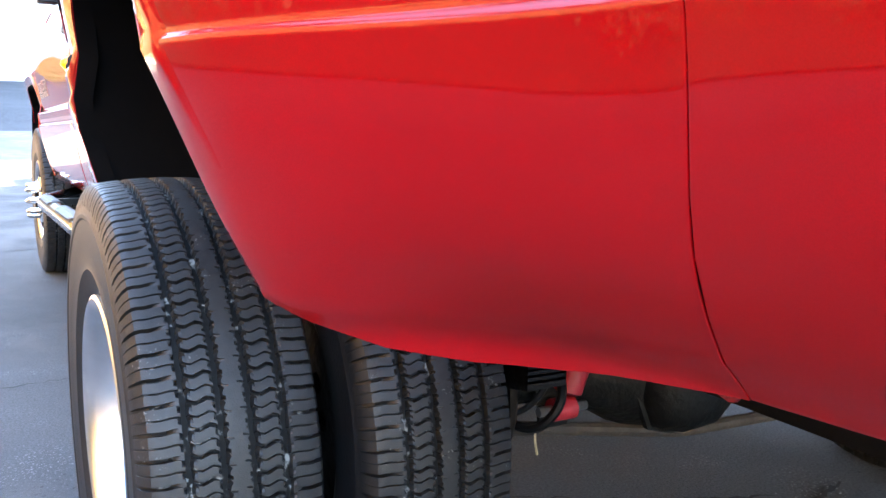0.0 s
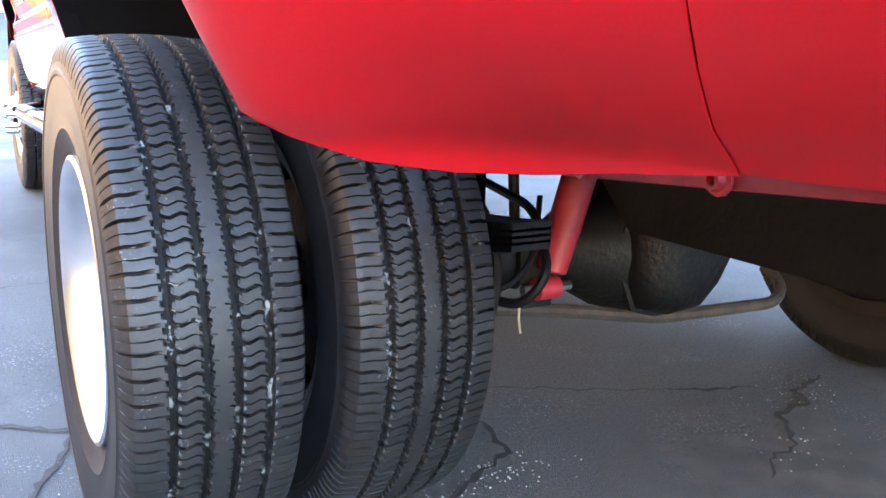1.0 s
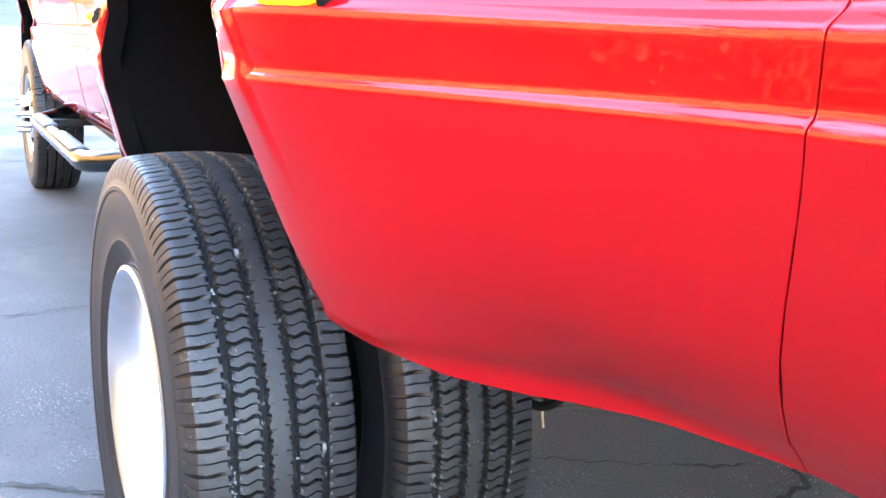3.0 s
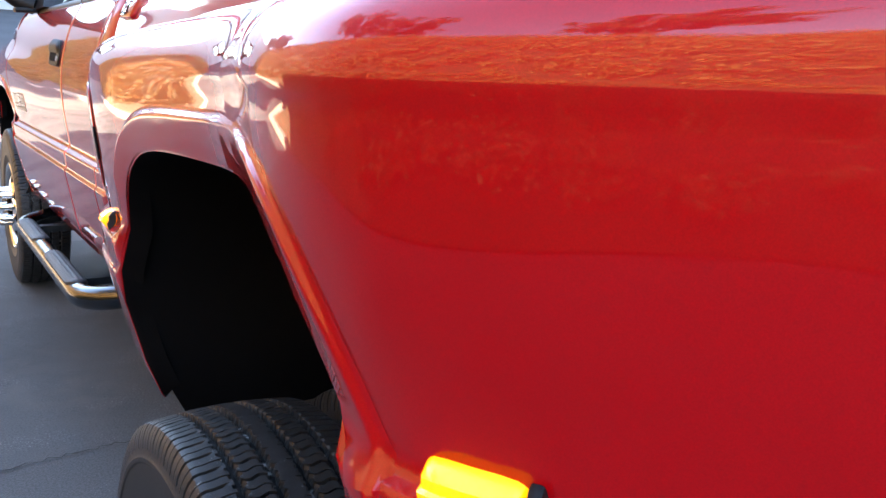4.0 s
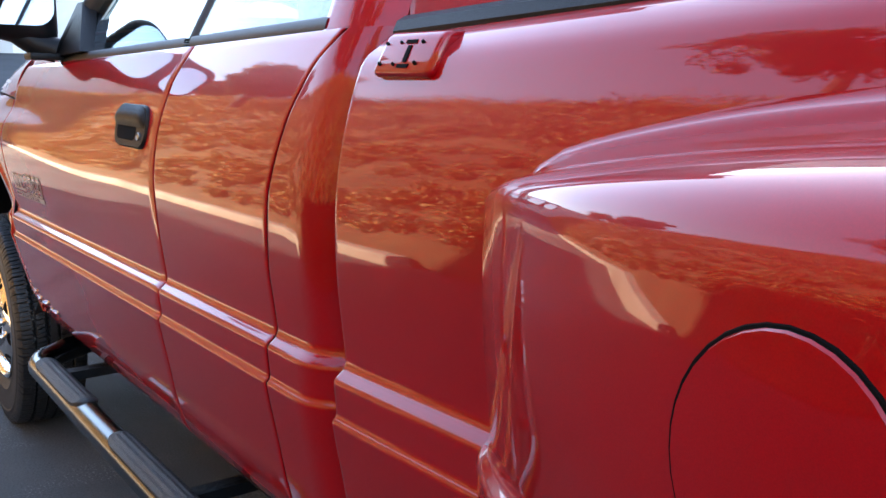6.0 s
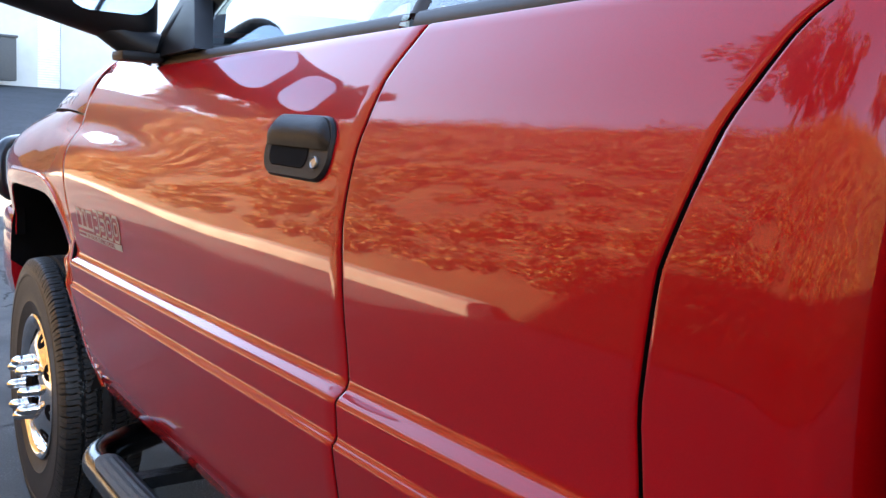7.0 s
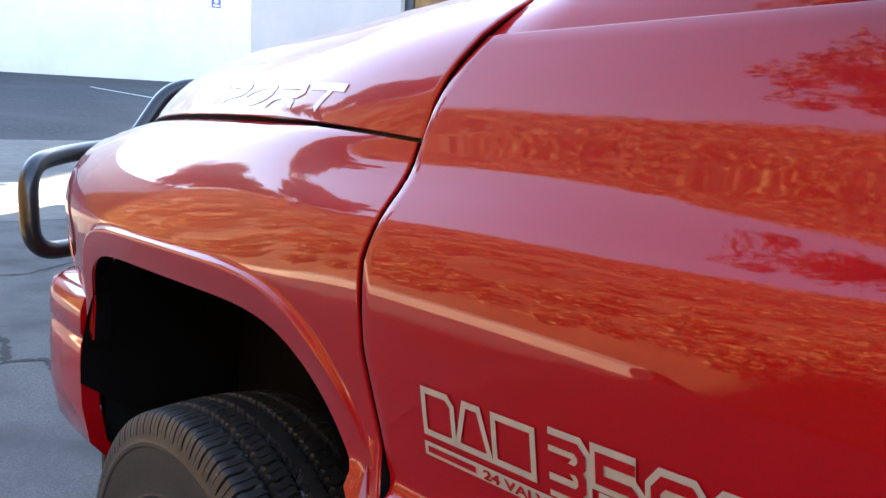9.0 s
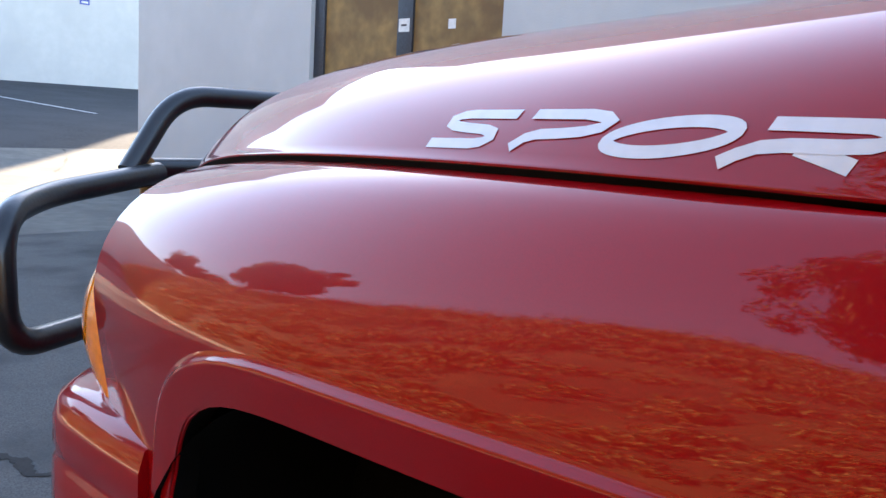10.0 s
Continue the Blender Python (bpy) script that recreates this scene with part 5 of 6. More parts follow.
def nose():
    for sgn in (-1, 1):
        corner_lamp(sgn)
        part("headlight", box(sgn * 0.50, sgn * 0.72, 4.58, 4.72, 0.99, 1.13, 0.03, 3), M_LAMPGLASS, truck, "clear headlight")
        part("fender_inner", box(sgn * 0.55, sgn * 0.60, 3.5, 4.7, 0.7, 1.2), M_UNDER, truck)
    part("grille", box(-0.60, 0.60, 4.76, 4.86, 0.93, 1.17, 0.03, 3), M_PAINT, truck)
    part("air_dam", box(-0.88, 0.88, 4.50, 4.53, 0.36, 0.66, 0.005), M_UNDER, truck)
    part("radiator_support", box(-0.80, 0.80, 4.55, 4.60, 0.62, 1.15), M_UNDER, truck)


nose()


def brush_guard():
    g = tagged(new("brush_guard"), "black tubular brush guard")
    g.parent = truck
    r = 0.0225
    for sgn in (-1, 1):
        loop = rounded([(sgn * 0.50, 5.16, 1.138), (sgn * 0.78, 5.05, 1.110), (sgn * 0.905, 4.93, 1.090), (sgn * 0.905, 4.91, 0.885), (sgn * 0.72, 5.00, 0.885), (sgn * 0.50, 5.14, 0.885)], 0.075, 8)
        part("side_hoop", tube(loop, r, 16), M_TUBE, g)
        part("upright", tube([(sgn * 0.50, 5.17, 0.55), (sgn * 0.50, 5.19, 1.14)], r, 14), M_TUBE, g)
    part("top_hoop", tube(rounded([(-0.56, 5.17, 1.14), (-0.44, 5.20, 1.298), (0.44, 5.20, 1.298), (0.56, 5.17, 1.14)], 0.08, 8), r, 16), M_TUBE, g)
    part("cross_bar", tube([(-0.50, 5.19, 1.145), (0.50, 5.19, 1.145)], r, 14), M_TUBE, g)
    part("cross_bar", tube([(-0.50, 5.17, 0.89), (0.50, 5.17, 0.89)], r, 14), M_TUBE, g)
    for sgn in (-1, 1):
        part("guard_bracket", box(sgn * 0.46, sgn * 0.54, 5.00, 5.17, 0.52, 0.60, 0.005), M_TUBE, g)


brush_guard()


# ---------------- lettering on the truck ----------------
def letters(text, size, shear=0.0, bold=0.0):
    """Text as a plain mesh in its own plane (x along, y up)."""
    c = bpy.data.curves.new("letters", "FONT")
    c.body, c.size, c.shear, c.offset = text, size, shear, bold
    c.fill_mode, c.extrude = "FRONT", 0.0
    o = bpy.data.objects.new("letters", c)
    scene.collection.objects.link(o)
    me = bpy.data.meshes.new_from_object(o.evaluated_get(bpy.context.evaluated_depsgraph_get()))
    bpy.data.objects.remove(o)
    bm = bmesh.new()
    bm.from_mesh(me)
    bpy.data.meshes.remove(me)
    return bm


def lay(bm, place, lift=0.0015):
    """Bends a flat shape onto a surface by place(x, y) -> point and outward direction."""
    bmesh.ops.triangulate(bm, faces=bm.faces)
    for _ in range(2):
        long_edges = [e for e in bm.edges if e.calc_length() > 0.03]
        if long_edges:
            bmesh.ops.subdivide_edges(bm, edges=long_edges, cuts=2)
    for v in bm.verts:
        p, n = place(v.co.x, v.co.y)
        v.co = p + n * lift
    return bm


def door_place(y0, z0, k):
    def place(x, y):
        zz, yy = z0 + y, y0 - k * x
        p = Vector((-body_w(yy, zz), yy, raked(yy, zz)))
        t = Vector((-(body_w(yy, zz + 0.004) - body_w(yy, zz - 0.004)), 0, 0.008)).normalized()
        n = t.cross(Vector((0, 1, 0)))
        return p, (n if n.x < 0 else -n).normalized()
    return place


def bars(specs):
    bm = bmesh.new()
    for x0, x1, y0, y1 in specs:
        vs = [bm.verts.new(p) for p in ((x0, y0, 0), (x1, y0, 0), (x1, y1, 0), (x0, y1, 0))]
        bm.faces.new(vs)
    return bm


def stroke(points, width, closed=False):
    """A flat band of even width along a line, with mitred corners."""
    pts = [Vector(p) for p in points]
    n = len(pts)
    bm = bmesh.new()
    rows = []
    for i, p in enumerate(pts):
        a = pts[i - 1] if i or closed else None
        b = pts[(i + 1) % n] if i < n - 1 or closed else None
        d0 = (p - a).normalized() if a else (b - p).normalized()
        d1 = (b - p).normalized() if b else d0
        m = (Vector((-d0.y, d0.x)) + Vector((-d1.y, d1.x))).normalized()
        m *= min(1.8, 1 / max(0.3, m.dot(Vector((-d0.y, d0.x)))))
        rows.append([bm.verts.new((*(p + m * width / 2), 0)), bm.verts.new((*(p - m * width / 2), 0))])
    for k in range(n if closed else n - 1):
        (a, b), (c, d) = rows[k], rows[(k + 1) % n]
        bm.faces.new((a, b, d, c))
    return bm


def shifted(points, x, y, k=1.0):
    return [(x + k * a, y + k * b) for a, b in points]


D0 = door_place(3.338, 0.976, 0.925)
EMBLEM = [[(0.004, 0.016), (0.004, 0.058), (0.040, 0.058), (0.048, 0.050), (0.048, 0.016)], [(0.053, 0.016), (0.066, 0.058), (0.086, 0.058), (0.099, 0.016)],
          [(0.106, 0.016), (0.106, 0.058), (0.156, 0.058), (0.156, 0.016)]]
for shape in EMBLEM:
    part("door_emblem", lay(stroke(shape, 0.0065, True), D0), M_DECAL, front_door, "silver outline emblem on the door")
ZERO = [(0.007, 0), (0.031, 0), (0.038, 0.008), (0.038, 0.031), (0.031, 0.039), (0.007, 0.039), (0, 0.031), (0, 0.008)]
FIVE = [(0.036, 0.039), (0.0, 0.039), (0.0, 0.0215), (0.031, 0.0215), (0.037, 0.016), (0.037, 0.006), (0.031, 0), (-0.002, 0)]
THREE = [(-0.001, 0.039), (0.031, 0.039), (0.037, 0.033), (0.037, 0.026), (0.032, 0.0205), (0.037, 0.015), (0.037, 0.006), (0.031, 0), (-0.001, 0)]
for shape, closed, x in ((THREE, False, 0.176), (FIVE, False, 0.232), (ZERO, True, 0.287), (ZERO, True, 0.342)):
    line = shifted(shape, x, 0.018)
    part("door_number", lay(stroke(line, 0.0205, closed), D0, 0.0014), M_DECAL, front_door, "silver number decal")
    part("number_inlay", lay(stroke(line, 0.0090, closed), D0, 0.0022), M_PAINT, front_door)
bar = shifted([(0.012, 0.0205), (0.030, 0.0205)], 0.176, 0.018)
part("number_inlay", lay(stroke(bar, 0.0080), D0, 0.0024), M_PAINT, front_door)
part("door_decal", lay(bars([(0.0, 0.392, -0.008, 0.006)]), D0), M_DECAL, front_door, "silver strip with fine red writing")
part("strip_lettering", lay(bars([(0.006, 0.078, -0.0042, 0.0022)]), D0, 0.0023), M_PAINT, front_door)
sub = letters("24 VALVE TURBO DIESEL", 0.0125, bold=0.0004)
bmesh.ops.transform(sub, matrix=Matrix.Translation((0.088, -0.0055, 0)) @ Matrix.Diagonal((1.83, 1, 1, 1)), verts=sub.verts)
part("strip_lettering", lay(sub, D0, 0.0023), M_PAINT, front_door)


def hood_place(y0, start):
    """Lays a shape on the hood's side, by the distance up its curve."""
    def place(x, y):
        u = (y0 - x - 3.385) / (4.83 - 3.385)
        vv = [0.15 * k / 60 for k in range(61)]
        ps = [Vector(hood_S(u, v)) for v in vv]
        up = max(0.002, start + y - 0.008 * x)
        run, v = 0.0, vv[-1]
        for k in range(60):
            step = (ps[k + 1] - ps[k]).length
            if run + step >= up:
                v = vv[k] + (vv[k + 1] - vv[k]) * (up - run) / step
                break
            run += step
        p = Vector(hood_S(u, v))
        a, b = Vector(hood_S(u + 0.004, v)) - p, Vector(hood_S(u, v + 0.002)) - p
        n = a.cross(b).normalized()
        return p, (n if n.z > 0 else -n)
    return place


# the slanted letters S, P, O, R, T, in millimetres
RING = [(291 + 49 * math.cos(a) + 4 * math.sin(a), 12.6 + 13 * math.sin(a) + 5 * math.cos(a)) for a in spread(0, 2 * math.pi * 35 / 36, 36)]
SPORT = [([(132, 31), (74, 31), (60, 29.5), (52, 25.5), (53, 20), (62, 16.5), (78, 15), (104, 13.5), (115, 10.5), (117, 5), (110, 0), (98, -2), (40, -3)], False),
         ([(150, 31), (208, 31), (226, 28.5), (233, 24), (229, 18.5), (214, 14), (192, 11.5), (170, 10), (158, 6), (148, -4)], False), (RING, True),
         ([(360, 26), (424, 26.5), (438, 23.5), (440, 18), (430, 13.5), (412, 11.5), (380, 10.5), (362, 8), (350, 2), (340, -5)], False), ([(388, 9), (425, -1)], False),
         ([(456, 26), (545, 26)], False), ([(512, 23), (490, -4)], False)]
for k, (line, closed) in enumerate(SPORT):
    bm = stroke([(a / 1000, b / 1000) for a, b in line], 0.0106, closed)
    part("hood_lettering", lay(bm, hood_place(4.108, 0.0222), 0.0008 + 0.0002 * (k % 2)), M_WHITE_DECAL, hood, "white slanted lettering on the hood")


# ---------------- ground ----------------
KERB_X = -3.22


def ground_z(x, y):
    """Level under the truck, rising gently towards the street ahead and to the bank on the driver's side."""
    z = 0.0
    if y > 14:
        z += 0.075 * (min(y, 60) - 14) * min(1, (y - 14) / 8)
    return z


def sheet(name, x_list, y_list, material, lift, label, kind="structure", zf=None):
    v = [(x, y, (zf or ground_z)(x, y) + lift) for x in x_list for y in y_list]
    m = len(y_list)
    f = [(i * m + j, (i + 1) * m + j, (i + 1) * m + j + 1, i * m + j + 1) for i in range(len(x_list) - 1) for j in range(m - 1)]
    return tagged(mesh_object(name, v, f, material, None, "", True), label, "", "", kind)


gx = [-900, -300, -120, -60, -30, -20, -12, -6, -2, 2, 6, 12, 20, 30, 60, 120, 300, 900]
gy = [-900, -300, -100, -40, -15, -5, 0, 5, 9, 12, 13, 13.6, 14, 14.2, 15, 16, 17, 17.8, 19, 20.3, 22, 25, 28, 32, 36, 40, 60, 100, 300, 900]
sheet("ground", gx, gy, M_ASPHALT, 0.0, "worn grey cracked asphalt lot")
# lighter sheet: open skylight ahead of the truck is painted into its colour
sheet("skylit_lot", spread(KERB_X, 5.5, 6), [4.75, 7, 9, 12], M_LOT_LIT, 0.003, "asphalt ahead of the parking bay, its brighter skylight put into the colour")
sheet("road", spread(-30, 40, 12), [20.3, 22, 25, 28, 32, 36, 40], M_ROAD, 0.004, "dark asphalt drive in front of the far building")
sheet("concrete_gutter", spread(-30, 40, 12), [12, 13, 13.6, 14, 14.2], M_GUTTER, 0.004, "pale concrete gutter strip across the lot")
sheet("pale_drive", spread(-30, 40, 12), [14.2, 15, 16, 17, 17.8, 19, 20.3], M_DRIVE, 0.004, "pale worn drive between lot and street")


def crack(points, width, seed):
    """A jagged dark split in the asphalt."""
    rnd = random.Random(seed)
    pts = []
    for a, b in zip(points, points[1:]):
        a, b = Vector(a), Vector(b)
        n = max(3, int((b - a).length / 0.022))
        for k in range(n):
            p = a.lerp(b, k / n)
            j = 0.010 if 0 < k else 0.004
            pts.append((p.x + rnd.uniform(-j, j), p.y + rnd.uniform(-j, j)))
    pts.append(points[-1])
    v, f = [], []
    for i, (x, y) in enumerate(pts):
        p, q = pts[max(0, i - 1)], pts[min(len(pts) - 1, i + 1)]
        d = Vector((q[0] - p[0], q[1] - p[1])).normalized()
        w = width * rnd.uniform(0.35, 1.45) * (0.3 if i in (0, len(pts) - 1) else 1)
        z = ground_z(x, y) + 0.0062
        v += [(x - d.y * w, y + d.x * w, z), (x + d.y * w, y - d.x * w, z)]
    f = [(2 * i, 2 * i + 2, 2 * i + 3, 2 * i + 1) for i in range(len(pts) - 1)]
    return v, f


CRACKS = [
    ([(-0.33, 0.29), (-0.10, 0.145), (0.16, 0.024)], 0.002), ([(0.10, 0.05), (0.16, 0.024), (0.30, -0.03)], 0.006),
    ([(0.51, -0.05), (0.36, -0.09), (0.335, -0.154), (0.22, -0.165), (0.12, -0.30)], 0.006), ([(0.12, -0.30), (0.01, -0.32), (-0.05, -0.38)], 0.0025),
    ([(-0.41, 0.16), (-0.408, 0.057), (-0.435, -0.06), (-0.54, -0.11), (-0.64, -0.18), (-0.737, -0.176), (-0.773, -0.09)], 0.006),
    ([(-0.737, -0.176), (-0.78, -0.275), (-0.84, -0.5)], 0.004), ([(-1.9, 0.85), (-1.30, 0.52), (-1.173, 0.43), (-1.211, 0.32), (-1.281, 0.152), (-1.6, 0.3)], 0.004),
    ([(-1.281, 0.152), (-1.213, 0.09), (-1.10, 0.13)], 0.004), ([(-1.213, 0.09), (-1.217, 0.0), (-1.16, -0.20)], 0.005),
    ([(-1.9, 1.6), (-1.227, 1.686), (-0.6, 1.75)], 0.003), ([(-0.75, 8.5), (-0.34, 8.27), (-0.40, 7.75), (-0.34, 7.5), (-0.44, 7.1)], 0.016),
    ([(-0.44, 7.1), (-0.55, 6.98), (-0.9, 7.0), (-1.5, 6.9)], 0.009), ([(-0.44, 7.1), (-0.27, 7.04), (-0.28, 6.78), (-0.18, 6.6), (-0.21, 6.45), (-0.03, 6.35), (0.15, 6.0)], 0.017), ([(-0.34, 7.5), (-0.46, 7.42), (-0.52, 7.2)], 0.008),
    ([(-1.2, 10.2), (-0.5, 9.4), (0.2, 9.2), (1.0, 9.8)], 0.014),
    ([(6.3, 20.2), (5.8, 19.0), (5.0, 17.7)], 0.03), ([(1.6, 18.2), (1.2, 17.0), (1.2, 15.6)], 0.02),
    ([(-1.0, -2.0), (-0.4, -1.5), (0.3, -1.3), (0.8, -0.8)], 0.004),
]
cv, cf = [], []
for i, (line, w) in enumerate(CRACKS):
    v, f = crack(line, w * 1.25, i)
    cf += [tuple(k + len(cv) for k in q) for q in f]
    cv += v
tagged(mesh_object("asphalt_cracks", cv, cf, M_CRACK, None, "", False), "jagged dark cracks running across the asphalt", "", "", "structure")

# pale grit broken out of the asphalt beside the cracks
rnd = random.Random(5)
gv, gf = [], []
for cx, cy, r, n in ((-0.47, -0.12, 0.06, 50), (-0.64, -0.18, 0.05, 60), (-0.75, -0.19, 0.06, 90), (-0.55, -0.11, 0.05, 40), (0.36, -0.09, 0.08, 40), (0.12, -0.30, 0.08, 30), (-1.22, 0.04, 0.07, 40)):
    for _ in range(n):
        x, y, k = rnd.gauss(cx, r), rnd.gauss(cy, r * 0.6), rnd.uniform(0.0012, 0.0038)
        o = len(gv)
        a0 = rnd.uniform(0, 6.28)
        gv += [(x + k * math.cos(a0 + a), y + k * math.sin(a0 + a), 0.0015) for a in (0, 1.8, 4.0)] + [(x, y, 0.0015 + k * rnd.uniform(0.5, 1.1))]
        gf += [(o, o + 1, o + 3), (o + 1, o + 2, o + 3), (o + 2, o, o + 3)]
tagged(mesh_object("grit", gv, gf, M_GRIT, None, "", False), "pale grit scattered along the cracks in the asphalt", "grit", "", "stuff")

# parking lines on the drive
for i, (a, b) in enumerate((((9.0, 34.0), (10.4, 27.0)), ((13.0, 30.0), (16.0, 29.2)), ((16.5, 34.0), (18.5, 27.5)))):
    a, b = Vector(a), Vector(b)
    d = (b - a).normalized() * 0.06
    z0, z1 = ground_z(*a) + 0.009, ground_z(*b) + 0.009
    tagged(mesh_object("parking_line", [(a.x - d.y, a.y + d.x, z0), (a.x + d.y, a.y - d.x, z0), (b.x + d.y, b.y - d.x, z1), (b.x - d.y, b.y + d.x, z1)], [(0, 1, 2, 3)], M_LINE, None, "", False),
           "white painted parking line on dark asphalt", "", "parking lines", "structure")


for a, b in (((2.69, 15.4), (1.5, 15.6)), ((2.52, 13.66), (2.57, 15.02)), ((2.32, 13.13), (2.1, 13.9)), ((2.0, 13.1), (1.0, 13.3))):
    a, b = Vector(a), Vector(b)
    d = (b - a).normalized() * 0.05
    tagged(mesh_object("painted_hatch", [(a.x - d.y, a.y + d.x, ground_z(*a) + 0.009), (a.x + d.y, a.y - d.x, ground_z(*a) + 0.009), (b.x + d.y, b.y - d.x, ground_z(*b) + 0.009), (b.x - d.y, b.y + d.x, ground_z(*b) + 0.009)], [(0, 1, 2, 3)], M_LINE, None, "", False),
           "faded white painted hatching on the sunlit lot", "", "painted hatching", "structure")


# ---------------- buildings ----------------
near = tagged(new("near_building"), "white rendered low building with a boarded shop entrance", "building")
NX, NY1, NH, NLOW, STEP = 5.5, 16.0, 6.9, 5.2, 13.1      # tall up to STEP, lower beyond: unseen heights, chosen to shape the shade
part("wall", box(NX, NX + 0.25, -40, 9.10, -0.2, NH), M_WALL, near, smooth=False)
part("wall", box(NX, NX + 0.25, 12.02, STEP, -0.2, NH), M_WALL, near, smooth=False)
part("wall", box(NX, NX + 0.25, STEP, NY1, -0.2, NLOW), M_WALL, near, smooth=False)
part("lintel_wall", box(NX, NX + 0.25, 9.10, 12.02, 3.1, NH), M_WALL, near, smooth=False)
part("end_wall", box(NX + 0.25, NX + 14, NY1 - 0.25, NY1, -0.2, NLOW), M_WALL, near, smooth=False)
part("end_wall", box(NX + 0.25, NX + 14, STEP - 0.25, STEP, NLOW, NH), M_WALL, near, smooth=False)
# unseen wing, added to cast the near edge of the sunlit strip
part("unseen_shadow_wing", box(NX + 1.7, NX + 14, NY1, NY1 + 2.6, -0.2, NLOW), M_WALL, near, smooth=False)
part("roof", box(NX, NX + 14, -40, STEP, NH, NH + 0.15), M_WALL, near, smooth=False)
part("roof", box(NX, NX + 14, STEP + 0.01, NY1, NLOW, NLOW + 0.15), M_WALL, near, smooth=False)
entry = part("shop_entrance", box(NX + 0.06, NX + 0.16, 11.84, 12.02, 0, 3.1, 0.01), M_FRAME, near, "dark metal shop front frame")
part("mullion", box(NX + 0.06, NX + 0.16, 10.39, 10.62, 0, 3.1, 0.01), M_FRAME, entry)
part("jamb", box(NX + 0.06, NX + 0.16, 9.10, 9.15, 0, 3.1, 0.01), M_FRAME, entry)
part("head_rail", box(NX + 0.06, NX + 0.16, 9.15, 11.84, 3.0, 3.1, 0.01), M_FRAME, entry)
part("boarded_pane", box(NX + 0.09, NX + 0.12, 10.62, 11.84, 0.02, 3.0), M_PLYWOOD, entry, "brown boarded pane", smooth=False)
part("boarded_pane", box(NX + 0.09, NX + 0.12, 9.15, 10.39, 0.02, 3.0), M_PLYWOOD, entry, "brown boarded pane", smooth=False)
notice = part("notice", box(NX + 0.055, NX + 0.06, 10.43, 10.59, 2.22, 2.36), M_LINE, entry, "white paper notice", smooth=False)
part("notice_lines", box(NX + 0.052, NX + 0.055, 10.47, 10.55, 2.28, 2.30), M_FRAME, notice, smooth=False)
part("notice", box(NX + 0.085, NX + 0.09, 9.79, 9.89, 2.24, 2.34), M_LINE, entry, "small pale sticker", smooth=False)

far = tagged(new("far_building"), "long white warehouse with a roll-up door", "building")
FY, FZ, FX0, FX1, FH, FLOW = 40.0, ground_z(0, 40), 12.0, 27.2, 14.8, 6.0   # a taller block from FX0 to FX1, its unseen top added to shade the road
part("wall", box(7.02, FX0, FY, FY + 0.3, FZ - 0.3, FZ + FLOW), M_WALL, far, smooth=False)
part("wall", box(FX0, FX1, FY, FY + 0.3, FZ - 0.3, FZ + FH), M_WALL, far, smooth=False)
part("wall", box(-40, 6.15, FY, FY + 0.3, FZ - 0.3, FZ + FLOW), M_WALL, far, smooth=False)
part("lintel_wall", box(6.15, 7.02, FY, FY + 0.3, FZ + 5.2, FZ + FLOW), M_WALL, far, smooth=False)
part("roof", box(-40, FX0, FY, FY + 15, FZ + FLOW, FZ + FLOW + 0.2), M_WALL, far, smooth=False)
part("roof", box(FX0, FX1, FY, FY + 15, FZ + FH, FZ + FH + 0.2), M_WALL, far, smooth=False)
part("end_wall", box(FX0, FX0 + 0.3, FY + 0.3, FY + 15, FZ + FLOW + 0.21, FZ + FH), M_WALL, far, smooth=False)
sh = bmesh.new()
rows = []
for k in range(105):
    z = FZ + k * 0.05
    o = 0.02 if k % 2 else 0.0
    rows.append([sh.verts.new((6.15, FY + 0.12 - o, z)), sh.verts.new((7.02, FY + 0.12 - o, z))])
for a, b in zip(rows, rows[1:]):
    sh.faces.new((a[0], a[1], b[1], b[0]))
part("end_wall", box(FX1 - 0.3, FX1, FY + 0.3, FY + 15, FZ - 0.3, FZ + FH), M_WALL, far, smooth=False)
part("roll_up_door", sh, M_SHUTTER, far, "closed ribbed roll-up door", smooth=False)
sg = tagged(new("parking_sign"), "small blue accessible parking sign on the white wall", "sign")
part("plate", box(16.24, 16.66, FY - 0.03, FY - 0.012, FZ + 3.30, FZ + 3.88, 0.004), M_SIGN, sg, smooth=False)
part("pictogram", box(16.37, 16.53, FY - 0.036, FY - 0.031, FZ + 3.50, FZ + 3.80), M_LINE, sg, smooth=False)
part("lettering_bar", box(16.31, 16.59, FY - 0.036, FY - 0.031, FZ + 3.36, FZ + 3.43), M_LINE, sg, smooth=False)

binx = tagged(new("waste_bin"), "dark grey wheeled waste container beside the far wall", "waste container")
part("body", box(3.3, 5.1, FY - 1.6, FY - 0.5, FZ + 0.15, FZ + 1.75, 0.05), M_BIN, binx)
part("lid", box(3.25, 5.15, FY - 1.65, FY - 0.48, FZ + 1.75, FZ + 1.85, 0.03), M_BIN, binx)


# ---------------- the planted bank on the driver's side ----------------
def bank_z(x, y):
    t = max(0.0, KERB_X - 0.18 - x)
    return 0.03 + 7.0 * (1 - math.exp(-t / 3.7)) + 0.30 * noise.noise((x * 0.25, y * 0.25, 0)) * min(1, t)


sheet("bank", [-60, -45, -34, -26, -20, -16, -13.5, -11.5, -10, -9, -8, -7.2, -6.5, -5.9, -5.3, -4.8, -4.3, -3.9, -3.6, KERB_X - 0.18], spread(-45, 60, 70), M_EARTH, 0.0, "dry grassy bank beside the lot", zf=bank_z)
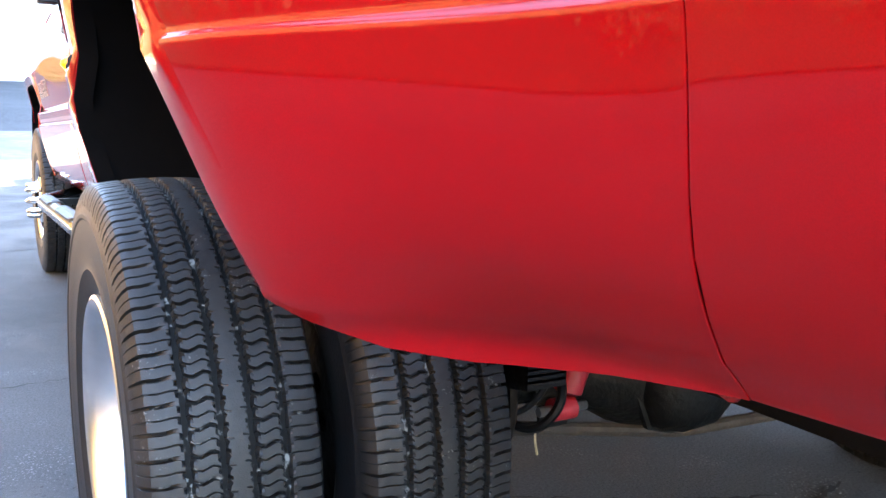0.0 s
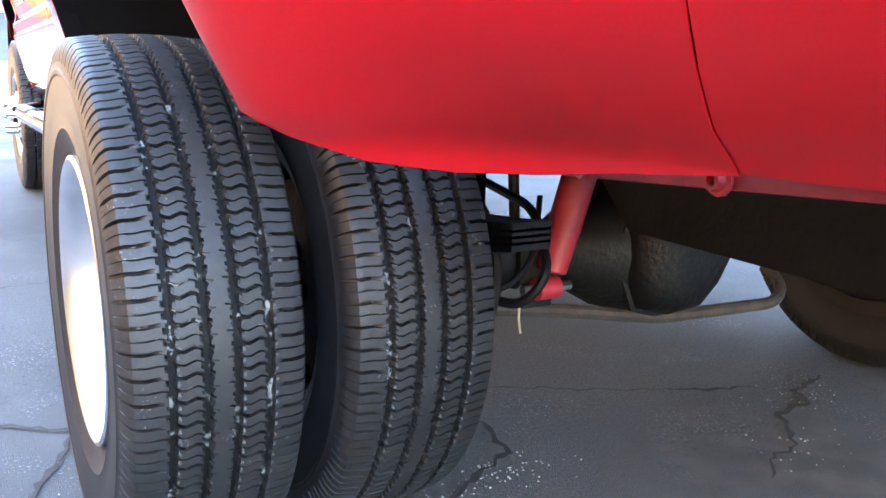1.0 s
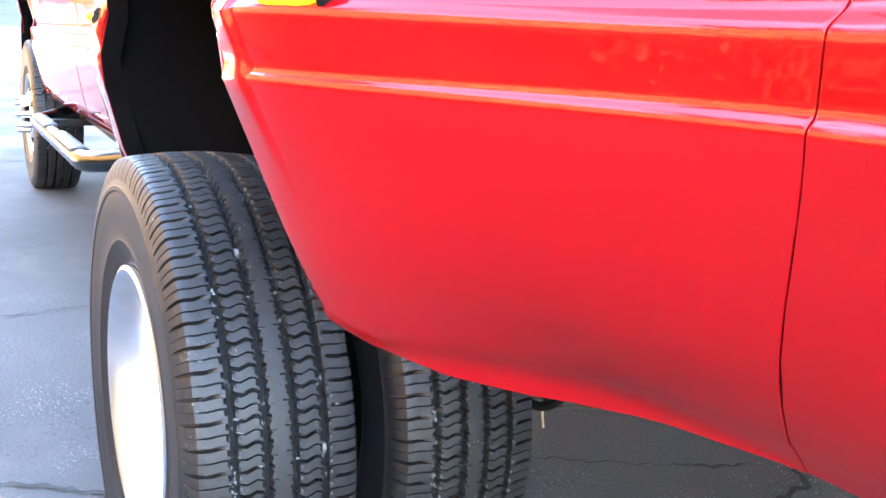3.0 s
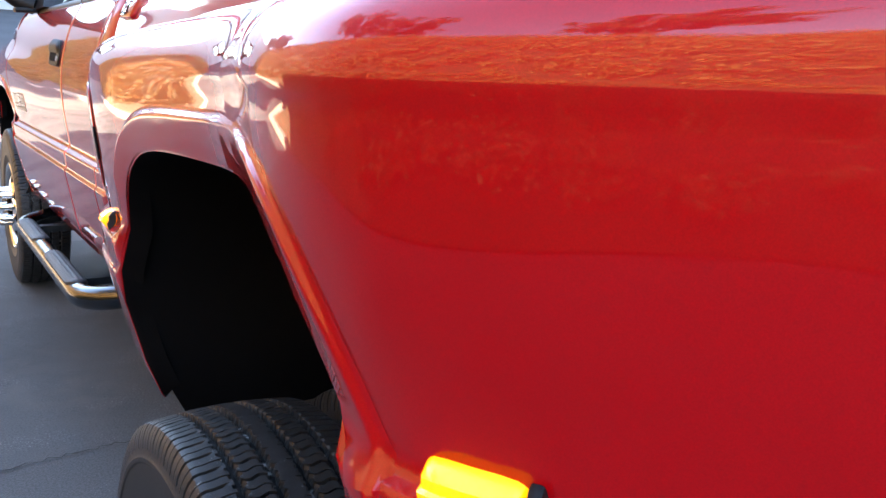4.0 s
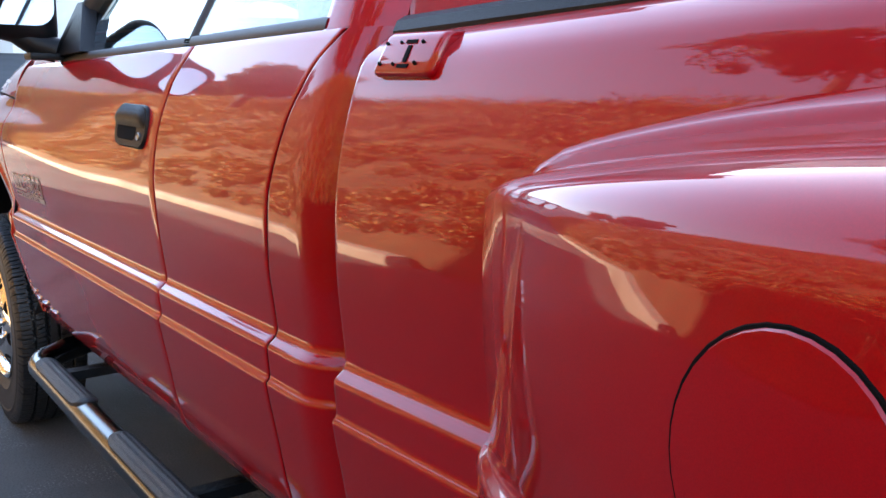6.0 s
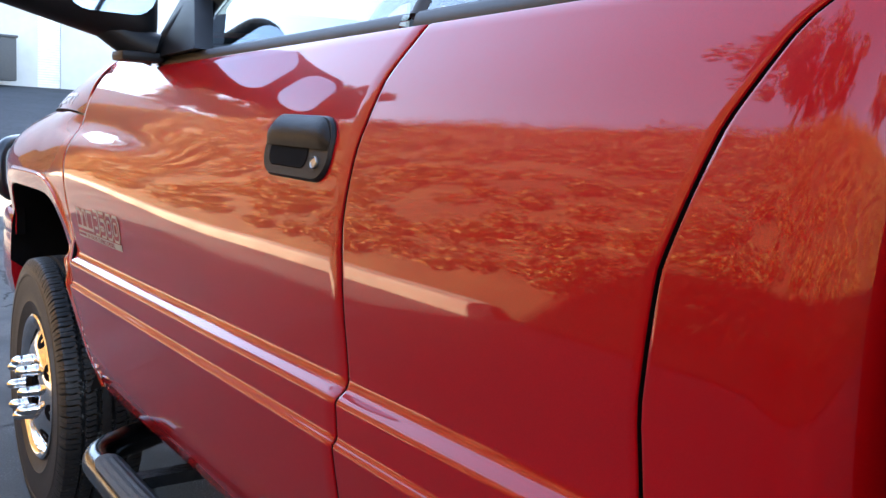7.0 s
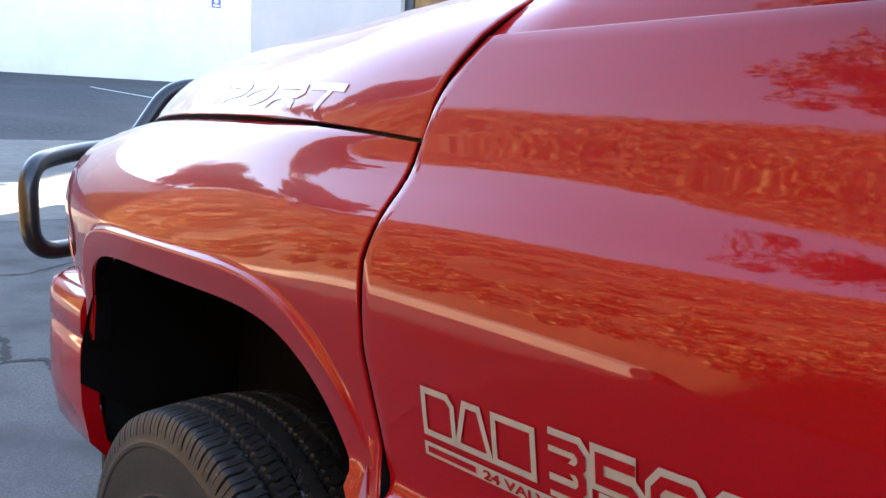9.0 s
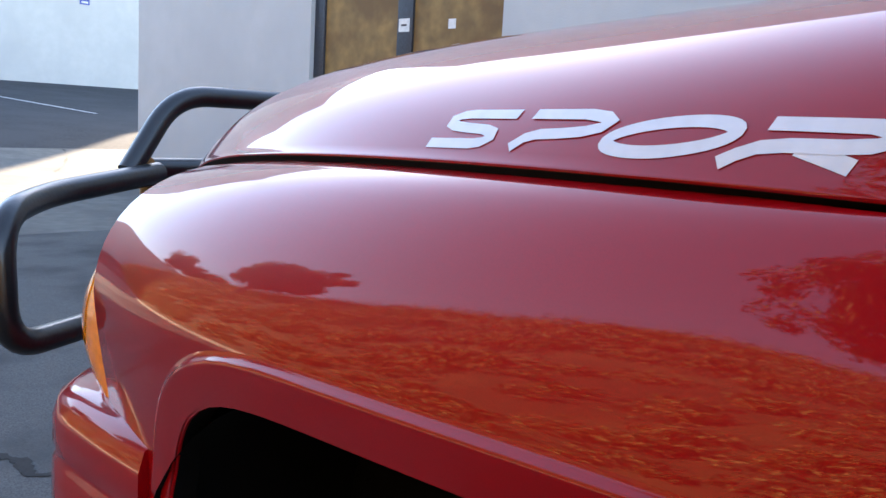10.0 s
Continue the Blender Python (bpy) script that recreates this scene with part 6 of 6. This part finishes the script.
tagged(mesh_object("kerb", [(KERB_X + x, y, z) for y in (4.75, 60) for x, z in ((-0.18, -0.05), (-0.18, 0.13), (-0.03, 0.14), (0.0, 0.11), (0.015, -0.05))],
                          [(0, 5, 6, 1), (1, 6, 7, 2), (2, 7, 8, 3), (3, 8, 9, 4), (0, 1, 2, 3, 4)], M_KERB, None, "", False),
       "pale concrete kerb along the foot of the bank", "", "", "structure")


def leaf_cloud(centres, per, size, seed, flat=0.8):
    """Many small leaf blades round the given centres (x, y, z, radius)."""
    g = np.random.default_rng(seed)
    c = np.repeat(np.array(centres, float), per, axis=0)
    n = len(c)
    d = g.normal(size=(n, 3)) * (1, 1, flat)
    d /= np.linalg.norm(d, axis=1, keepdims=True)
    p = c[:, :3] + d * (c[:, 3] * g.uniform(0.35, 1.0, n))[:, None]
    a = g.normal(size=(n, 3)) + (0, 0, 0.6)
    a /= np.linalg.norm(a, axis=1, keepdims=True)
    b = np.cross(a, g.normal(size=(n, 3)))
    b /= np.linalg.norm(b, axis=1, keepdims=True)
    s = (size * g.uniform(0.6, 1.4, n))[:, None]
    v = np.stack([p - a * s, p + b * s * 0.42, p + a * s, p - b * s * 0.42], axis=1).reshape(-1, 3)
    return v, np.arange(4 * n).reshape(-1, 4)


def leaves_object(name, v, f, material, parent=None):
    me = bpy.data.meshes.new(name)
    me.vertices.add(len(v))
    me.vertices.foreach_set("co", v.ravel())
    me.loops.add(f.size)
    me.loops.foreach_set("vertex_index", f.ravel().astype(np.int32))
    me.polygons.add(len(f))
    me.polygons.foreach_set("loop_start", np.arange(0, f.size, 4, dtype=np.int32))
    me.update()
    me.validate()
    me.materials.append(material)
    ob = new(name, me)
    if parent:
        ob.parent = parent
    return ob


rnd = random.Random(7)
cl = []
for _ in range(5000):
    x = KERB_X - 0.35 - 10.5 * rnd.random() ** 1.5
    y = -9 + 48 * rnd.random()
    deep = KERB_X - x
    r = rnd.uniform(0.10, 0.24) + min(0.36, 0.075 * deep) * rnd.random()
    cl.append((x, y, bank_z(x, y) + r * 0.35, r))
v, f = leaf_cloud(cl, 130, 0.034, 3)
tagged(leaves_object("bushes", v, f, M_BUSH), "dry golden bushes covering the bank", "bush", "", "stuff")


def tree(x, y, height, spread_r, seed):
    rnd = random.Random(seed)
    z0 = bank_z(x, y)
    t = tagged(new("tree"), "broad dry-leaved tree on the bank", "tree", "trees on the bank")
    t.location = (x, y, z0)
    bm = tube([(0, 0, -0.1), (0.05, 0.02, height * 0.3), (0.0, 0.08, height * 0.6)], [0.055 * height, 0.04 * height, 0.022 * height], 10)
    tips = []
    for k in range(9):
        a = k * 2.4 + rnd.uniform(-0.3, 0.3)
        z1 = height * rnd.uniform(0.32, 0.6)
        tip = Vector((math.cos(a) * spread_r * rnd.uniform(0.5, 0.95), math.sin(a) * spread_r * rnd.uniform(0.5, 0.95), height * rnd.uniform(0.65, 0.98)))
        mid = Vector((tip.x * 0.45, tip.y * 0.45, (z1 + tip.z) / 2 + 0.1))
        join(bm, tube([(0.02, 0.05, z1), mid, tip], [0.08, 0.05, 0.02], 7))
        tips += [tip, mid.lerp(tip, 0.5)]
    part("trunk", bm, M_BARK, t)
    cs = []
    for tip in tips:
        for _ in range(6):
            cs.append((tip.x + rnd.gauss(0, spread_r * 0.2), tip.y + rnd.gauss(0, spread_r * 0.2), tip.z + rnd.gauss(0, height * 0.08), rnd.uniform(0.25, 0.6) * min(1.0, 0.3 + spread_r / 2.4)))
    v, f = leaf_cloud(cs, 170, 0.075, seed + 20)
    leaves_object("crown", v, f, M_LEAF, t)
    return t


for i, (x, y, h, r) in enumerate(((-8.6, 6.2, 3.0, 2.4), (-8.0, 29.5, 3.4, 1.7), (-5.6, 14.1, 2.15, 0.75), (-12.5, 3.6, 4.2, 2.6), (-12.0, 36.0, 3.0, 1.9), (-12.0, -7.0, 4.6, 2.4))):
    tree(x, y, h, r, i)
